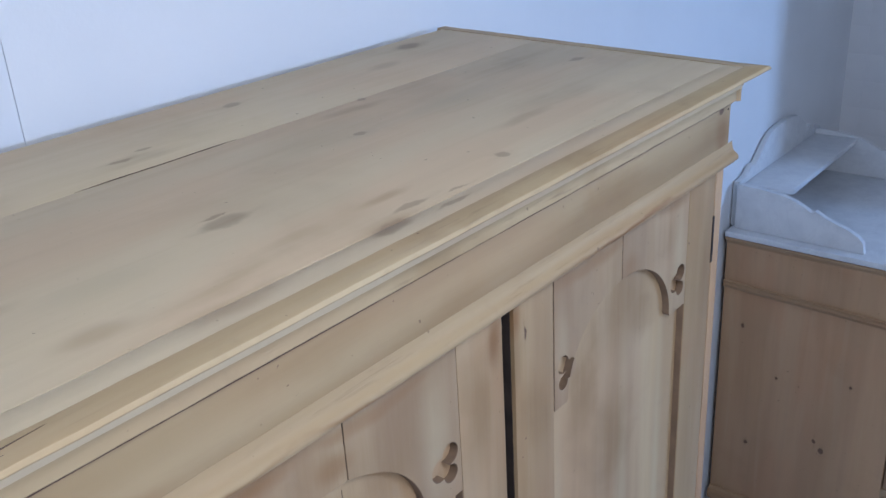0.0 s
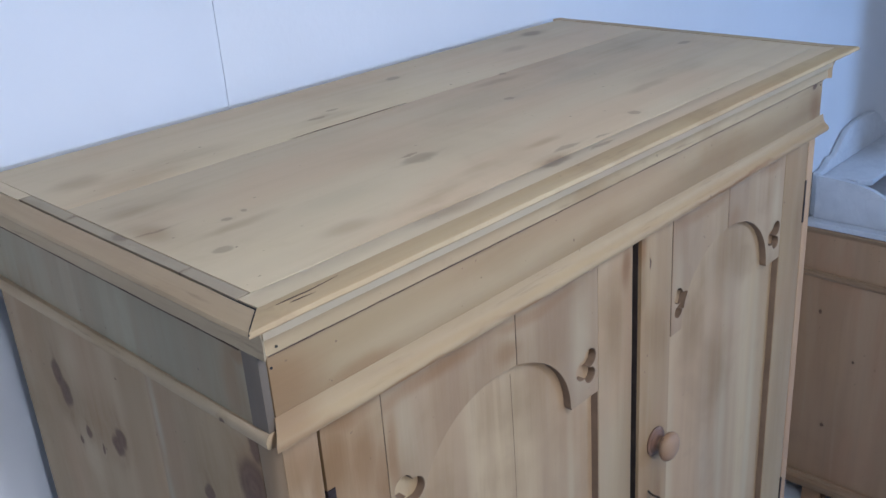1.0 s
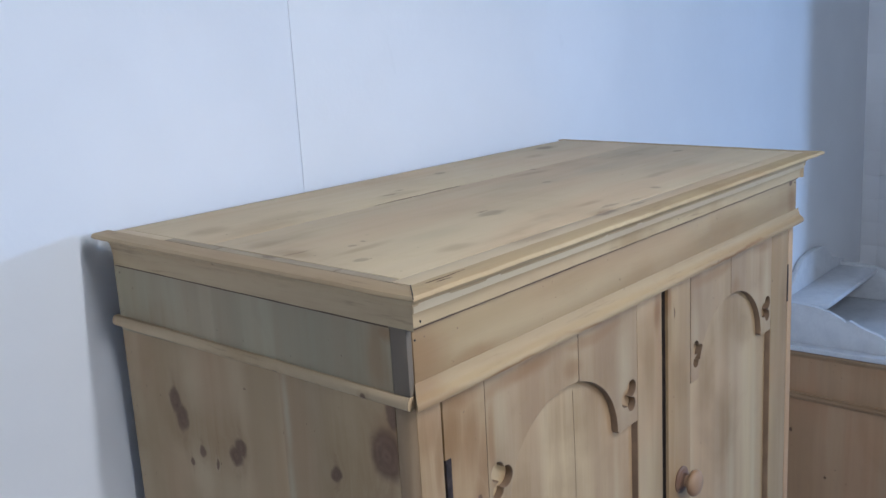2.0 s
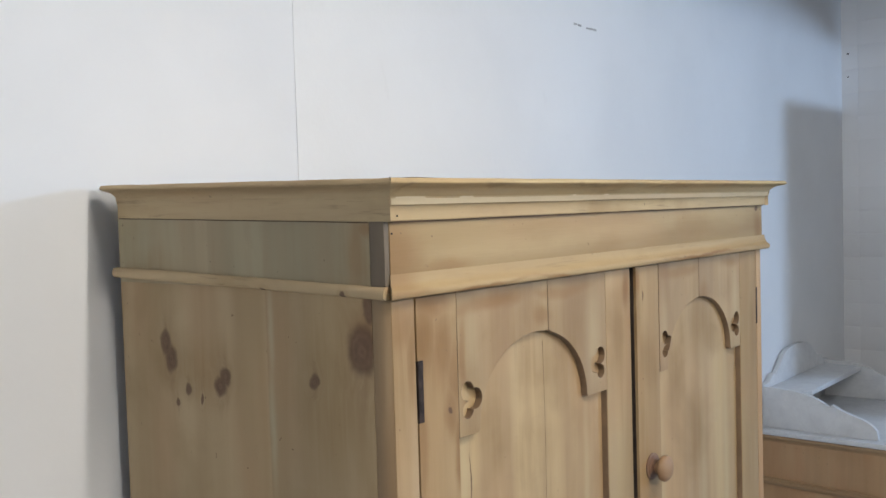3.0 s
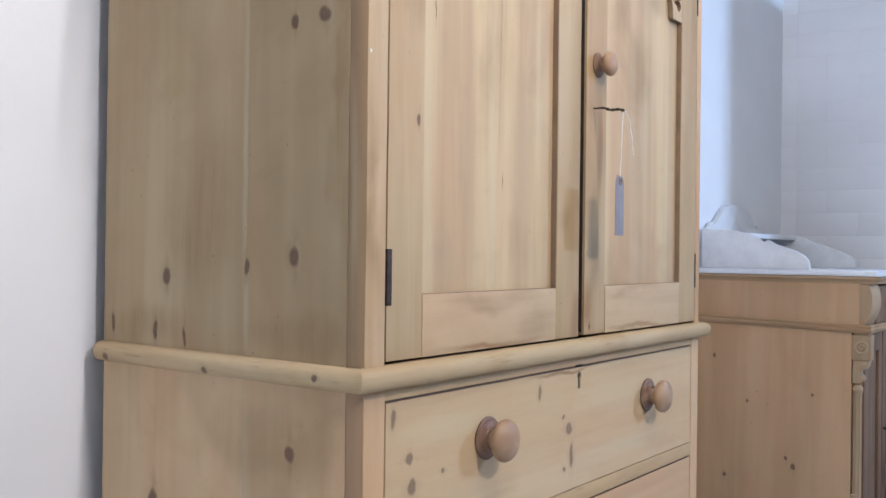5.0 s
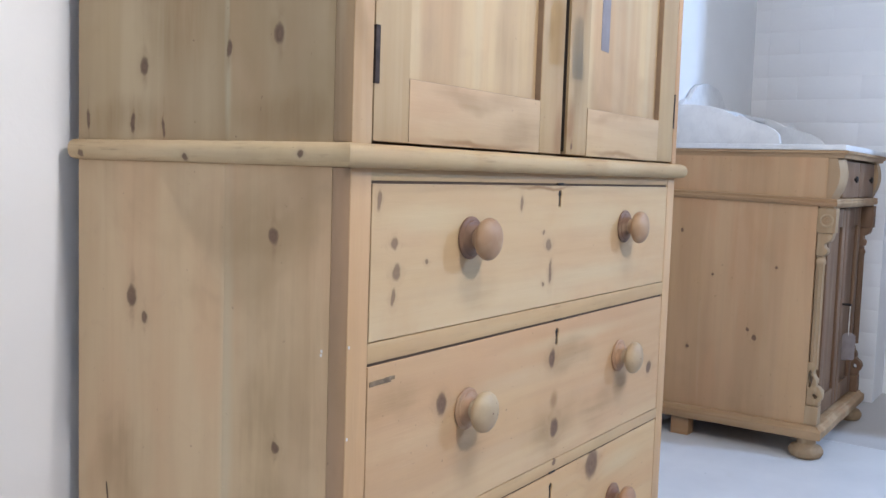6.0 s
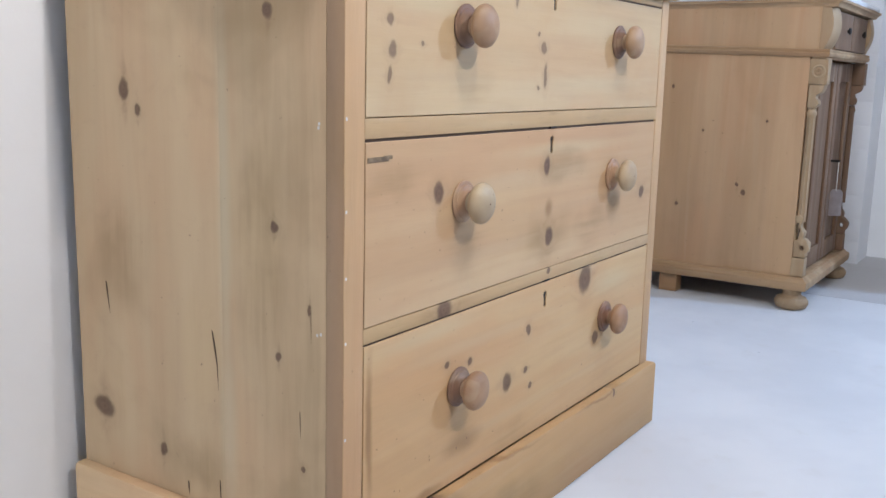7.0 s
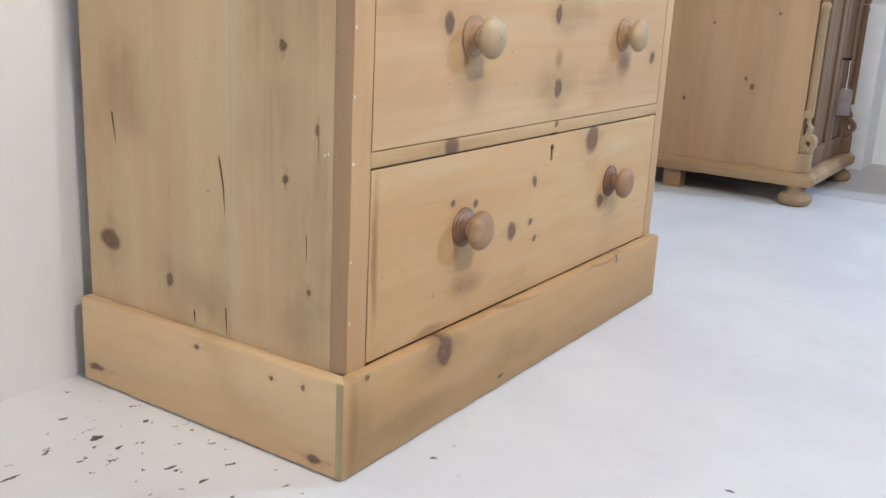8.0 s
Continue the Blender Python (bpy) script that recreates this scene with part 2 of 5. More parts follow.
# darker towards the front edge and its upper corner
PINE_SIDE_UPPER = pine("pine_side_upper", "z", (0.50, 0.41, 0.285), (0.42, 0.33, 0.215), [(u, v, 0.86 * a, 0.88 * b) for u, v, a, b in SIDE_UPPER], "x", 0.45, (0.27, 0.19, 0.115), knotty=0.84, patch_depth=1.3, dark_patches=[(0.09, 1.66, 0.10, 0.12), (0.03, 1.3, 0.02, 0.3), (0.30, 1.15, 0.08, 0.10), (0.06, 1.70, 0.06, 0.10), (0.36, 1.66, 0.10, 0.05), (0.10, 0.99, 0.10, 0.03), (0.42, 1.0, 0.10, 0.03), (0.06, 1.82, 0.05, 0.04)], pales=[(0.196, 1.72, 0.005, 0.06), (0.198, 1.60, 0.006, 0.07), (0.21, 1.25, 0.005, 0.20), (0.205, 1.03, 0.006, 0.06)], streak=0.5, blond=(0.46, 0.42, 0.290), tone=(0.803, 0.718, 0.598), browns=[(0.035, 1.72, 0.022, 0.03)])
# darker towards the front edge
PINE_SIDE_LOWER = pine("pine_side_lower", "z", (0.645, 0.518, 0.346), (0.59, 0.462, 0.300), [(u, v, 0.85 * a, 0.90 * b) for u, v, a, b in SIDE_LOWER], "x", 0.34, (0.28, 0.195, 0.125), dark_patches=[(0.05, 0.70, 0.06, 0.28), (0.06, 0.32, 0.05, 0.22), (0.13, 0.55, 0.05, 0.30), (0.25, 0.2, 0.06, 0.05), (0.42, 0.5, 0.06, 0.10), (0.15, 0.85, 0.12, 0.06)], pales=[(0.202, 0.6, 0.012, 0.32), (0.200, 0.28, 0.016, 0.14)], blond=(0.49, 0.43, 0.290), patch_depth=0.9, streak=0.4, sap=0.12, tone=(0.81, 0.716, 0.625))
# several of these patches lie below the knobs
DRAWER_PATCHES = [(0.30, 0.53, 0.06, 0.05), (0.56, 0.50, 0.10, 0.05), (0.12, 0.63, 0.08, 0.03), (0.75, 0.50, 0.08, 0.03), (0.30, 0.24, 0.07, 0.03), (0.32, 0.76, 0.05, 0.03), (0.45, 0.17, 0.10, 0.03), (0.62, 0.62, 0.10, 0.03), (0.29, 0.53, 0.025, 0.03), (0.29, 0.245, 0.02, 0.03), (0.84, 0.52, 0.03, 0.03)]
DRAWER_PALES = [(0.20, 0.87, 0.12, 0.02), (0.75, 0.86, 0.15, 0.03), (0.70, 0.76, 0.2, 0.015), (0.20, 0.40, 0.12, 0.012), (0.85, 0.37, 0.10, 0.02), (0.65, 0.65, 0.2, 0.012)]
DRAWER_BROWNS = [(0.50, 0.914, 0.10, 0.003), (0.30, 0.20, 0.05, 0.02), (0.065, 0.30, 0.008, 0.10), (0.85, 0.53, 0.03, 0.02), (0.567, 0.552, 0.014, 0.016), (0.20, 0.151, 0.04, 0.006)]


def drawer_pine(name, light, dark, tone, knotty, low, high):
    def within(spots, scale=1.0):
        return [(u, v, scale * a, scale * b) for u, v, a, b in spots if low < v < high]
    return pine(name, "x", light, dark, within(DRAWER_KNOTS, 0.98), "y", 0.30, (0.42, 0.25, 0.14), dark_patches=within(DRAWER_PATCHES), pales=within(DRAWER_PALES), browns=within(DRAWER_BROWNS), tone=tone, knotty=knotty, tails=0.5, streak=0.6)


PINE_FRIEZE_SIDE = pine("pine_frieze_side", "z", (0.455, 0.405, 0.300), (0.385, 0.340, 0.250), (), "x", 0.45, (0.25, 0.19, 0.12), sap=0.10, tone=(0.785, 0.738, 0.64), dark_patches=[(0.05, 1.80, 0.05, 0.06), (0.46, 1.79, 0.06, 0.03)], browns=[(0.045, 1.81, 0.016, 0.05), (0.03, 1.84, 0.02, 0.01)])
PINE_DRAWER_PALE = drawer_pine("pine_drawer_pale", (0.65, 0.510, 0.335), (0.60, 0.450, 0.278), (0.79, 0.724, 0.62), 0.68, 0.70, 0.93)
PINE_DRAWER = drawer_pine("pine_drawer", (0.62, 0.485, 0.312), (0.58, 0.420, 0.256), (0.815, 0.705, 0.60), 0.88, 0.43, 0.70)
PINE_DRAWER_HONEY = drawer_pine("pine_drawer_honey", (0.62, 0.470, 0.290), (0.585, 0.405, 0.232), (0.825, 0.71, 0.57), 0.85, 0.13, 0.43)
PINE_RAIL = pine("pine_rail", "x", CREAM, HONEY, [(0.240, 0.4300, 0.017, 0.016), (0.5744, 0.436, 0.006, 0.005)], "y", 0.2, dash=0.25)
PINE_STILE = pine("pine_stile", "z", (0.60, 0.440, 0.278), (0.555, 0.380, 0.225), DOOR_KNOTS, "y", 0.25, (0.40, 0.24, 0.13), dark_patches=[(0.125, 1.655, 0.018, 0.055), (0.08, 1.70, 0.045, 0.06), (0.10, 1.74, 0.05, 0.02), (0.57, 1.70, 0.02, 0.06), (0.60, 1.36, 0.02, 0.05), (0.50, 1.17, 0.02, 0.03), (0.025, 1.70, 0.02, 0.06)], tone=(0.82, 0.712, 0.59))
# doors: brown patches gather towards the top, below the bead
PINE_DOOR_STILE = pine("pine_door_stile", "z", (0.52, 0.41, 0.27), (0.40, 0.29, 0.17), DOOR_KNOTS, "y", 0.32, (0.36, 0.20, 0.11), dark_patches=[(0.06, 1.70, 0.07, 0.09), (0.10, 1.66, 0.05, 0.10), (0.50, 1.66, 0.03, 0.08), (0.61, 1.60, 0.03, 0.08), (1.03, 1.60, 0.02, 0.10), (0.10, 1.45, 0.03, 0.06), (0.125, 1.655, 0.018, 0.055), (0.08, 1.70, 0.045, 0.06), (0.10, 1.74, 0.05, 0.02), (0.57, 1.70, 0.02, 0.06), (0.60, 1.36, 0.02, 0.05), (0.50, 1.17, 0.02, 0.03), (0.025, 1.70, 0.02, 0.06), (0.025, 0.5, 0.02, 0.1), (0.025, 0.2, 0.02, 0.06)], tone=GREYED, patch_depth=1.3, tan=1.25, browns=[(0.095, 1.70, 0.022, 0.05), (0.108, 1.62, 0.014, 0.03), (0.075, 1.76, 0.04, 0.02), (0.06, 1.715, 0.022, 0.045), (0.118, 1.665, 0.014, 0.05), (0.118, 1.57, 0.008, 0.05), (0.055, 1.60, 0.008, 0.08), (0.535, 1.73, 0.012, 0.03), (0.575, 1.735, 0.012, 0.02), (0.62, 1.30, 0.010, 0.08), (0.58, 1.02, 0.014, 0.04), (0.54, 1.0, 0.012, 0.04)])
PINE_DOOR_RAIL = pine("pine_door_rail", "z", (0.51, 0.405, 0.28), (0.38, 0.28, 0.195), DOOR_KNOTS, "y", 0.7, (0.27, 0.18, 0.115), dark_patches=[(0.22, 1.67, 0.12, 0.08), (0.75, 1.69, 0.12, 0.07), (0.37, 1.70, 0.08, 0.05), (0.40, 1.73, 0.06, 0.03), (0.16, 1.60, 0.03, 0.04), (0.83, 1.73, 0.06, 0.02), (0.30, 1.715, 0.07, 0.03), (0.20, 1.69, 0.04, 0.04), (0.70, 1.71, 0.05, 0.03), (0.90, 1.71, 0.05, 0.04)], pales=[(0.437, 1.67, 0.02, 0.07), (0.665, 1.66, 0.016, 0.06), (0.15, 1.70, 0.012, 0.05), (0.955, 1.68, 0.015, 0.06)], tone=GREYED, patch_depth=1.0, browns=[(0.20, 1.745, 0.08, 0.010), (0.36, 1.745, 0.07, 0.008), (0.135, 1.68, 0.008, 0.05), (0.31, 1.715, 0.02, 0.012), (0.72, 1.745, 0.08, 0.009), (0.82, 1.70, 0.02, 0.02), (0.93, 1.745, 0.04, 0.008)])
PINE_LOW_RAIL = pine("pine_low_rail", "x", (0.60, 0.475, 0.335), (0.53, 0.400, 0.280), (), "y", 0.3, (0.38, 0.24, 0.16), dark_patches=[(0.30, 1.04, 0.12, 0.015), (0.42, 1.0, 0.06, 0.03), (0.8, 1.045, 0.12, 0.012)], tone=GREYED, patch_depth=1.2, browns=[(0.30, 0.974, 0.12, 0.005), (0.80, 0.974, 0.12, 0.005)])
PINE_PANEL = pine("pine_panel", "z", (0.62, 0.505, 0.340), (0.480, 0.365, 0.243), DOOR_KNOTS, "y", 0.55, (0.29, 0.19, 0.12), dark_patches=[(0.30, 1.65, 0.14, 0.07), (0.80, 1.65, 0.14, 0.07), (0.30, 1.53, 0.06, 0.08), (0.22, 1.58, 0.05, 0.06), (0.36, 1.62, 0.05, 0.05), (0.30, 1.42, 0.05, 0.12), (0.73, 1.58, 0.05, 0.06), (0.87, 1.62, 0.05, 0.04), (0.80, 1.45, 0.05, 0.10), (0.40, 1.12, 0.05, 0.05)], patch_depth=1.1, pales=[(0.142, 1.30, 0.014, 0.30), (0.142, 1.50, 0.012, 0.12), (0.665, 1.25, 0.016, 0.30), (0.30, 1.2, 0.012, 0.25), (0.83, 1.35, 0.014, 0.30), (0.43, 1.4, 0.008, 0.2), (0.93, 1.3, 0.012, 0.3)], tone=(0.81, 0.718, 0.58))
PINE_FRIEZE = pine("pine_frieze", "x", (0.50, 0.405, 0.27), (0.38, 0.285, 0.17), [(1.055, 1.842, 0.006, 0.004)], "y", 0.55, (0.34, 0.22, 0.13), dark_patches=[(0.03, 1.80, 0.09, 0.05), (0.02, 1.815, 0.055, 0.032), (1.04, 1.82, 0.05, 0.03), (0.05, 1.80, 0.05, 0.02), (0.30, 1.83, 0.08, 0.02), (0.45, 1.80, 0.10, 0.02), (0.75, 1.81, 0.12, 0.02)], tone=GREYED, patch_depth=0.8, browns=[(0.012, 1.808, 0.045, 0.036), (0.10, 1.795, 0.05, 0.008), (1.06, 1.81, 0.02, 0.03)])
PINE_TOP = pine("pine_top", "x", (0.78, 0.685, 0.53), (0.77, 0.67, 0.512), TOP_KNOTS, "z", 0.16, (0.30, 0.20, 0.12), tan=0.42, dark_patches=[(0.95, 0.28, 0.10, 0.04), (0.08, 0.27, 0.05, 0.03), (0.40, 0.36, 0.06, 0.02), (0.30, 0.05, 0.10, 0.015), (0.85, 0.12, 0.10, 0.03), (0.15, 0.36, 0.10, 0.03)], knotty=0.34, tails=0.5, streak=0.35, patch_depth=0.5, tone=GREYED, browns=[(0.035, 0.195, 0.02, 0.03), (0.05, 0.265, 0.03, 0.012), (0.06, 0.40, 0.03, 0.02), (0.152, 0.052, 0.03, 0.012), (0.243, 0.012, 0.05, 0.012), (0.97, 0.47, 0.03, 0.02), (0.415, 0.012, 0.035, 0.014), (0.46, 0.06, 0.03, 0.008), (0.66, 0.30, 0.05, 0.010), (0.85, 0.42, 0.03, 0.012), (0.74, 0.10, 0.05, 0.010), (0.10, 0.14, 0.04, 0.010)], pales=[(0.55, 0.25, 0.10, 0.03), (0.20, 0.12, 0.05, 0.02), (0.75, 0.22, 0.06, 0.03)])
PINE_BATTEN = pine("grey_batten_pine", "y", (0.54, 0.485, 0.40), (0.46, 0.405, 0.325), [(0.010, 0.21, 0.007, 0.010), (0.006, 0.095, 0.012, 0.0012), (0.008, 0.30, 0.010, 0.002)], "z", 0.5, (0.25, 0.19, 0.14), tone=GREYED, knotty=0.4)
PINE_PLINTH = pine("pine_plinth", "x", (0.54, 0.395, 0.225), (0.50, 0.34, 0.18), PLINTH_KNOTS, "y", 0.3, (0.37, 0.22, 0.11), dark_patches=[(0.2, 0.12, 0.07, 0.03), (0.14, 0.04, 0.12, 0.03), (0.45, 0.06, 0.1, 0.03), (0.02, 0.07, 0.03, 0.07)], browns=[(0.0, 0.07, 0.012, 0.07), (0.20, 0.138, 0.03, 0.008), (0.42, 0.141, 0.10, 0.003), (0.80, 0.141, 0.10, 0.003), (0.21, 0.115, 0.03, 0.02)], streak=0.5, tone=(0.82, 0.712, 0.59))
PINE_PLINTH_SIDE = pine("pine_plinth_side", "y", (0.70, 0.56, 0.385), (0.64, 0.49, 0.32), [(0.50, 0.03, 0.016, 0.005), (0.03, 0.02, 0.012, 0.006), (0.26, 0.125, 0.005, 0.004), (0.11, 0.118, 0.004, 0.003), (0.05, 0.12, 0.003, 0.004)], "x", 0.35, (0.36, 0.23, 0.12), streak=0.5, tone=(0.82, 0.712, 0.59))
PINE_MOULD = pine("pine_moulding", "x", (0.50, 0.40, 0.265), (0.43, 0.33, 0.205), (), "y", 0.60, (0.33, 0.21, 0.11), tone=GREYED, dash=0.45)
PINE_CORNICE = pine("pine_cornice", "x", (0.63, 0.525, 0.345), (0.55, 0.44, 0.275), [(0.003, 1.889, 0.004, 0.005), (0.16, 1.889, 0.02, 0.002), (0.36, 1.889, 0.03, 0.0016), (0.62, 1.889, 0.03, 0.002), (0.85, 1.889, 0.02, 0.002)], "y", 0.65, (0.31, 0.21, 0.12), tone=GREYED, knotty=0.22, dash=0.45)
PINE_BEAD = pine("pine_bead", "x", (0.52, 0.415, 0.27), (0.44, 0.335, 0.205), (), "y", 0.5, (0.30, 0.19, 0.11), tone=GREYED, knotty=0.55, tails=0.3, dash=0.5, tan=1.2, browns=[(0.02, 1.768, 0.05, 0.006), (0.14, 1.766, 0.10, 0.003), (0.36, 1.766, 0.08, 0.003), (0.012, 1.785, 0.03, 0.02), (0.80, 1.766, 0.14, 0.003)])
PINE_MOULD_SIDE = pine("pine_moulding_side", "y", (0.61, 0.505, 0.365), (0.54, 0.435, 0.30), [(0.50, 0.944, 0.006, 0.005), (0.27, 0.942, 0.005, 0.005), (0.06, 0.95, 0.004, 0.005), (0.45, 1.769, 0.005, 0.004), (0.33, 1.769, 0.005, 0.003), (0.2, 1.769, 0.005, 0.003), (0.06, 1.768, 0.004, 0.004)], "x", 0.4, (0.30, 0.20, 0.11), tone=GREYED, dash=0.6, tails=0.4)
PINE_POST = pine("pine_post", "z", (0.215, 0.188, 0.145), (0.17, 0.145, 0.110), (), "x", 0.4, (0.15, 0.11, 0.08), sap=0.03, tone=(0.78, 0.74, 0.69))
PINE_POST_END = pine("pine_plinth_end", "z", (0.46, 0.41, 0.27), (0.38, 0.34, 0.22), (), "x", 0.5, (0.24, 0.20, 0.12), sap=0.03)
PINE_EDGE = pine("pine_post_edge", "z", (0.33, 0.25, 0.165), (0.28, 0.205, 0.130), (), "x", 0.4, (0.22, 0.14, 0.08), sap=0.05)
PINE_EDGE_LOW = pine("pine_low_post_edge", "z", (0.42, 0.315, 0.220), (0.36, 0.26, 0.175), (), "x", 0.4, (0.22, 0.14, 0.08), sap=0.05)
PINE_FACE = pine("pine_face_stile", "z", (0.555, 0.43, 0.28), (0.485, 0.36, 0.225), DOOR_KNOTS, "y", 0.35, (0.33, 0.19, 0.10), dark_patches=[(0.025, 1.70, 0.04, 0.10), (0.02, 1.2, 0.02, 0.15)], patch_depth=1.8, browns=[(0.02, 1.735, 0.022, 0.028), (0.042, 1.70, 0.006, 0.05), (0.004, 1.30, 0.005, 0.25)])
PINE_INSIDE = pine("pine_inside", "z", (0.30, 0.22, 0.14), (0.24, 0.17, 0.10), (), "y")
TURNED = pine("turned_wood", "y", (0.42, 0.285, 0.20), (0.33, 0.205, 0.14), (), "y", 0.6, (0.20, 0.12, 0.085), 0.5, tone=GREYED)
ROSE_WOOD = pine("stained_rose_wood", "x", (0.23, 0.135, 0.095), (0.16, 0.09, 0.065), (), "y", 0.6, (0.13, 0.08, 0.06), 0.5, sap=0.05)
TURNED_PALE = pine("turned_pale_wood", "y", (0.52, 0.44, 0.32), (0.42, 0.34, 0.24), (), "y", 0.5, (0.26, 0.20, 0.14), 0.5)
WASH_SIDE = pine("washstand_pine", "z", (0.59, 0.42, 0.272), (0.52, 0.36, 0.228), [(0.213, 0.389, 0.008, 0.008), (0.235, 0.415, 0.005, 0.007), (0.450, 0.33, 0.006, 0.006), (0.150, 0.64, 0.004, 0.004), (0.490, 0.75, 0.004, 0.007), (0.370, 0.60, 0.004, 0.004)], "x", 0.25, (0.30, 0.18, 0.11), sap=0.06, streak=0.6, tone=(0.80, 0.712, 0.595))
WASH_TRIM = pine("washstand_trim_pine", "y", (0.50, 0.36, 0.24), (0.38, 0.255, 0.155), (), "x", 0.4, (0.26, 0.16, 0.10), tone=(0.80, 0.715, 0.575), dash=0.4)
# browner front wood; part of its darkness stands for shade there
WASH_FRONT_SHADED = pine("washstand_shaded_front_pine", "z", (0.225, 0.140, 0.092), (0.175, 0.104, 0.066), (), "y", 0.45, (0.13, 0.078, 0.052), sap=0.05)
# foot pine is darkened for the shade under the stand
WASH_FOOT = pine("washstand_foot_pine", "x", (0.36, 0.27, 0.18), (0.28, 0.20, 0.13), (), "y", 0.5, (0.18, 0.12, 0.08), sap=0.05)
WASH_CARVED = pine("washstand_carved_pine", "z", (0.49, 0.385, 0.265), (0.38, 0.275, 0.175), (), "y", 0.6, (0.27, 0.17, 0.11))
IRON = plain("dark_iron", (0.035, 0.028, 0.024), 0.6, 0.7, 0.3, 60.0, 0.3)
RUST = plain("rusty_iron", (0.060, 0.038, 0.030), 0.75, 0.35, 0.45, 90.0, 0.4)
SEAM_BROWN = plain("brown_joint", (0.20, 0.13, 0.08), 0.9)
KEY_IRON = plain("worn_key_iron", (0.13, 0.095, 0.065), 0.55, 0.5, 0.4, 150.0, 0.3)
DARK = plain("dark_hollow", (0.02, 0.015, 0.012), 0.9)
# brown that paints the shade on the doors' cut edges
EDGE_SHADE = plain("brown_edge_shade", (0.23, 0.150, 0.088), 0.75, 0.0, 0.14, 25.0)
GOUGED = plain("gouged_wood", (0.22, 0.15, 0.085), 0.85, 0.0, 0.35, 90.0)
# dark tone that stands for the shade inside gaps
GAP_SHADE = plain("dark_gap_shade", (0.045, 0.029, 0.020), 0.9, 0.0, 0.3, 40.0)
# brown for real cracks and joints, and for the shade in drawer gaps
CRACK_AND_GAP = plain("crack_and_gap_shade", (0.115, 0.07, 0.042), 0.9)
STRING = plain("pale_string", (0.68, 0.62, 0.52), 0.9, 0.0, 0.15, 200.0)
BROWN_CARD = plain("grey_brown_card", (0.20, 0.155, 0.135), 0.85, 0.0, 0.1, 40.0)
CARD = plain("grey_card", (0.215, 0.195, 0.21), 0.8, 0.0, 0.1, 40.0)


def marble_stone():
    m, t, shader = material("white_marble")
    where = node(t, "ShaderNodeTexCoord").outputs["Object"]
    veins = noise_at(t, where, 9.0, 6.0, 0.65, 1.6)
    thin = maths(t, "ABSOLUTE", maths(t, "SUBTRACT", veins, 0.5))
    colour = mix(t, ramp(t, noise_at(t, where, 22.0, 4.0), 0.35, 0.68), rgb(0.66, 0.665, 0.675), rgb(0.60, 0.605, 0.62))
    colour = mix(t, maths(t, "MULTIPLY", ramp(t, thin, 0.05, 0.0), 0.10), colour, rgb(0.36, 0.36, 0.38))
    t.links.new(colour, shader.inputs["Base Color"])
    t.links.new(ramp(t, noise_at(t, where, 60.0, 2.0), 0.2, 0.8, 0.35, 0.55), shader.inputs["Roughness"])
    return m


def wall_paint(name, colour, relief):
    m, t, shader = material(name)
    where = node(t, "ShaderNodeTexCoord").outputs["Object"]
    cloud, fine = noise_at(t, where, 1.7, 4.0, 0.55), noise_at(t, where, 85.0, 3.0, 0.6)
    shade = tuple(c * 0.93 for c in colour)
    tone = mix(t, ramp(t, cloud, 0.36, 0.66), rgb(*colour), rgb(*shade))
    scuff = noise_at(t, vmaths(t, "MULTIPLY", where, (1, 1, 0.35)), 9.0, 5.0, 0.6, 0.6)
    tone = mix(t, maths(t, "MULTIPLY", ramp(t, scuff, 0.68, 0.78), 0.30), tone, rgb(0.58, 0.57, 0.56))
    t.links.new(tone, shader.inputs["Base Color"])
    t.links.new(ramp(t, fine, 0.2, 0.8, 0.55, 0.72), shader.inputs["Roughness"])
    height = maths(t, "ADD", maths(t, "MULTIPLY", cloud, 3.0), maths(t, "MULTIPLY", fine, 0.3))
    t.links.new(node(t, "ShaderNodeBump", {"Height": height, "Strength": relief, "Distance": 0.004}).outputs[0], shader.inputs["Normal"])
    return m


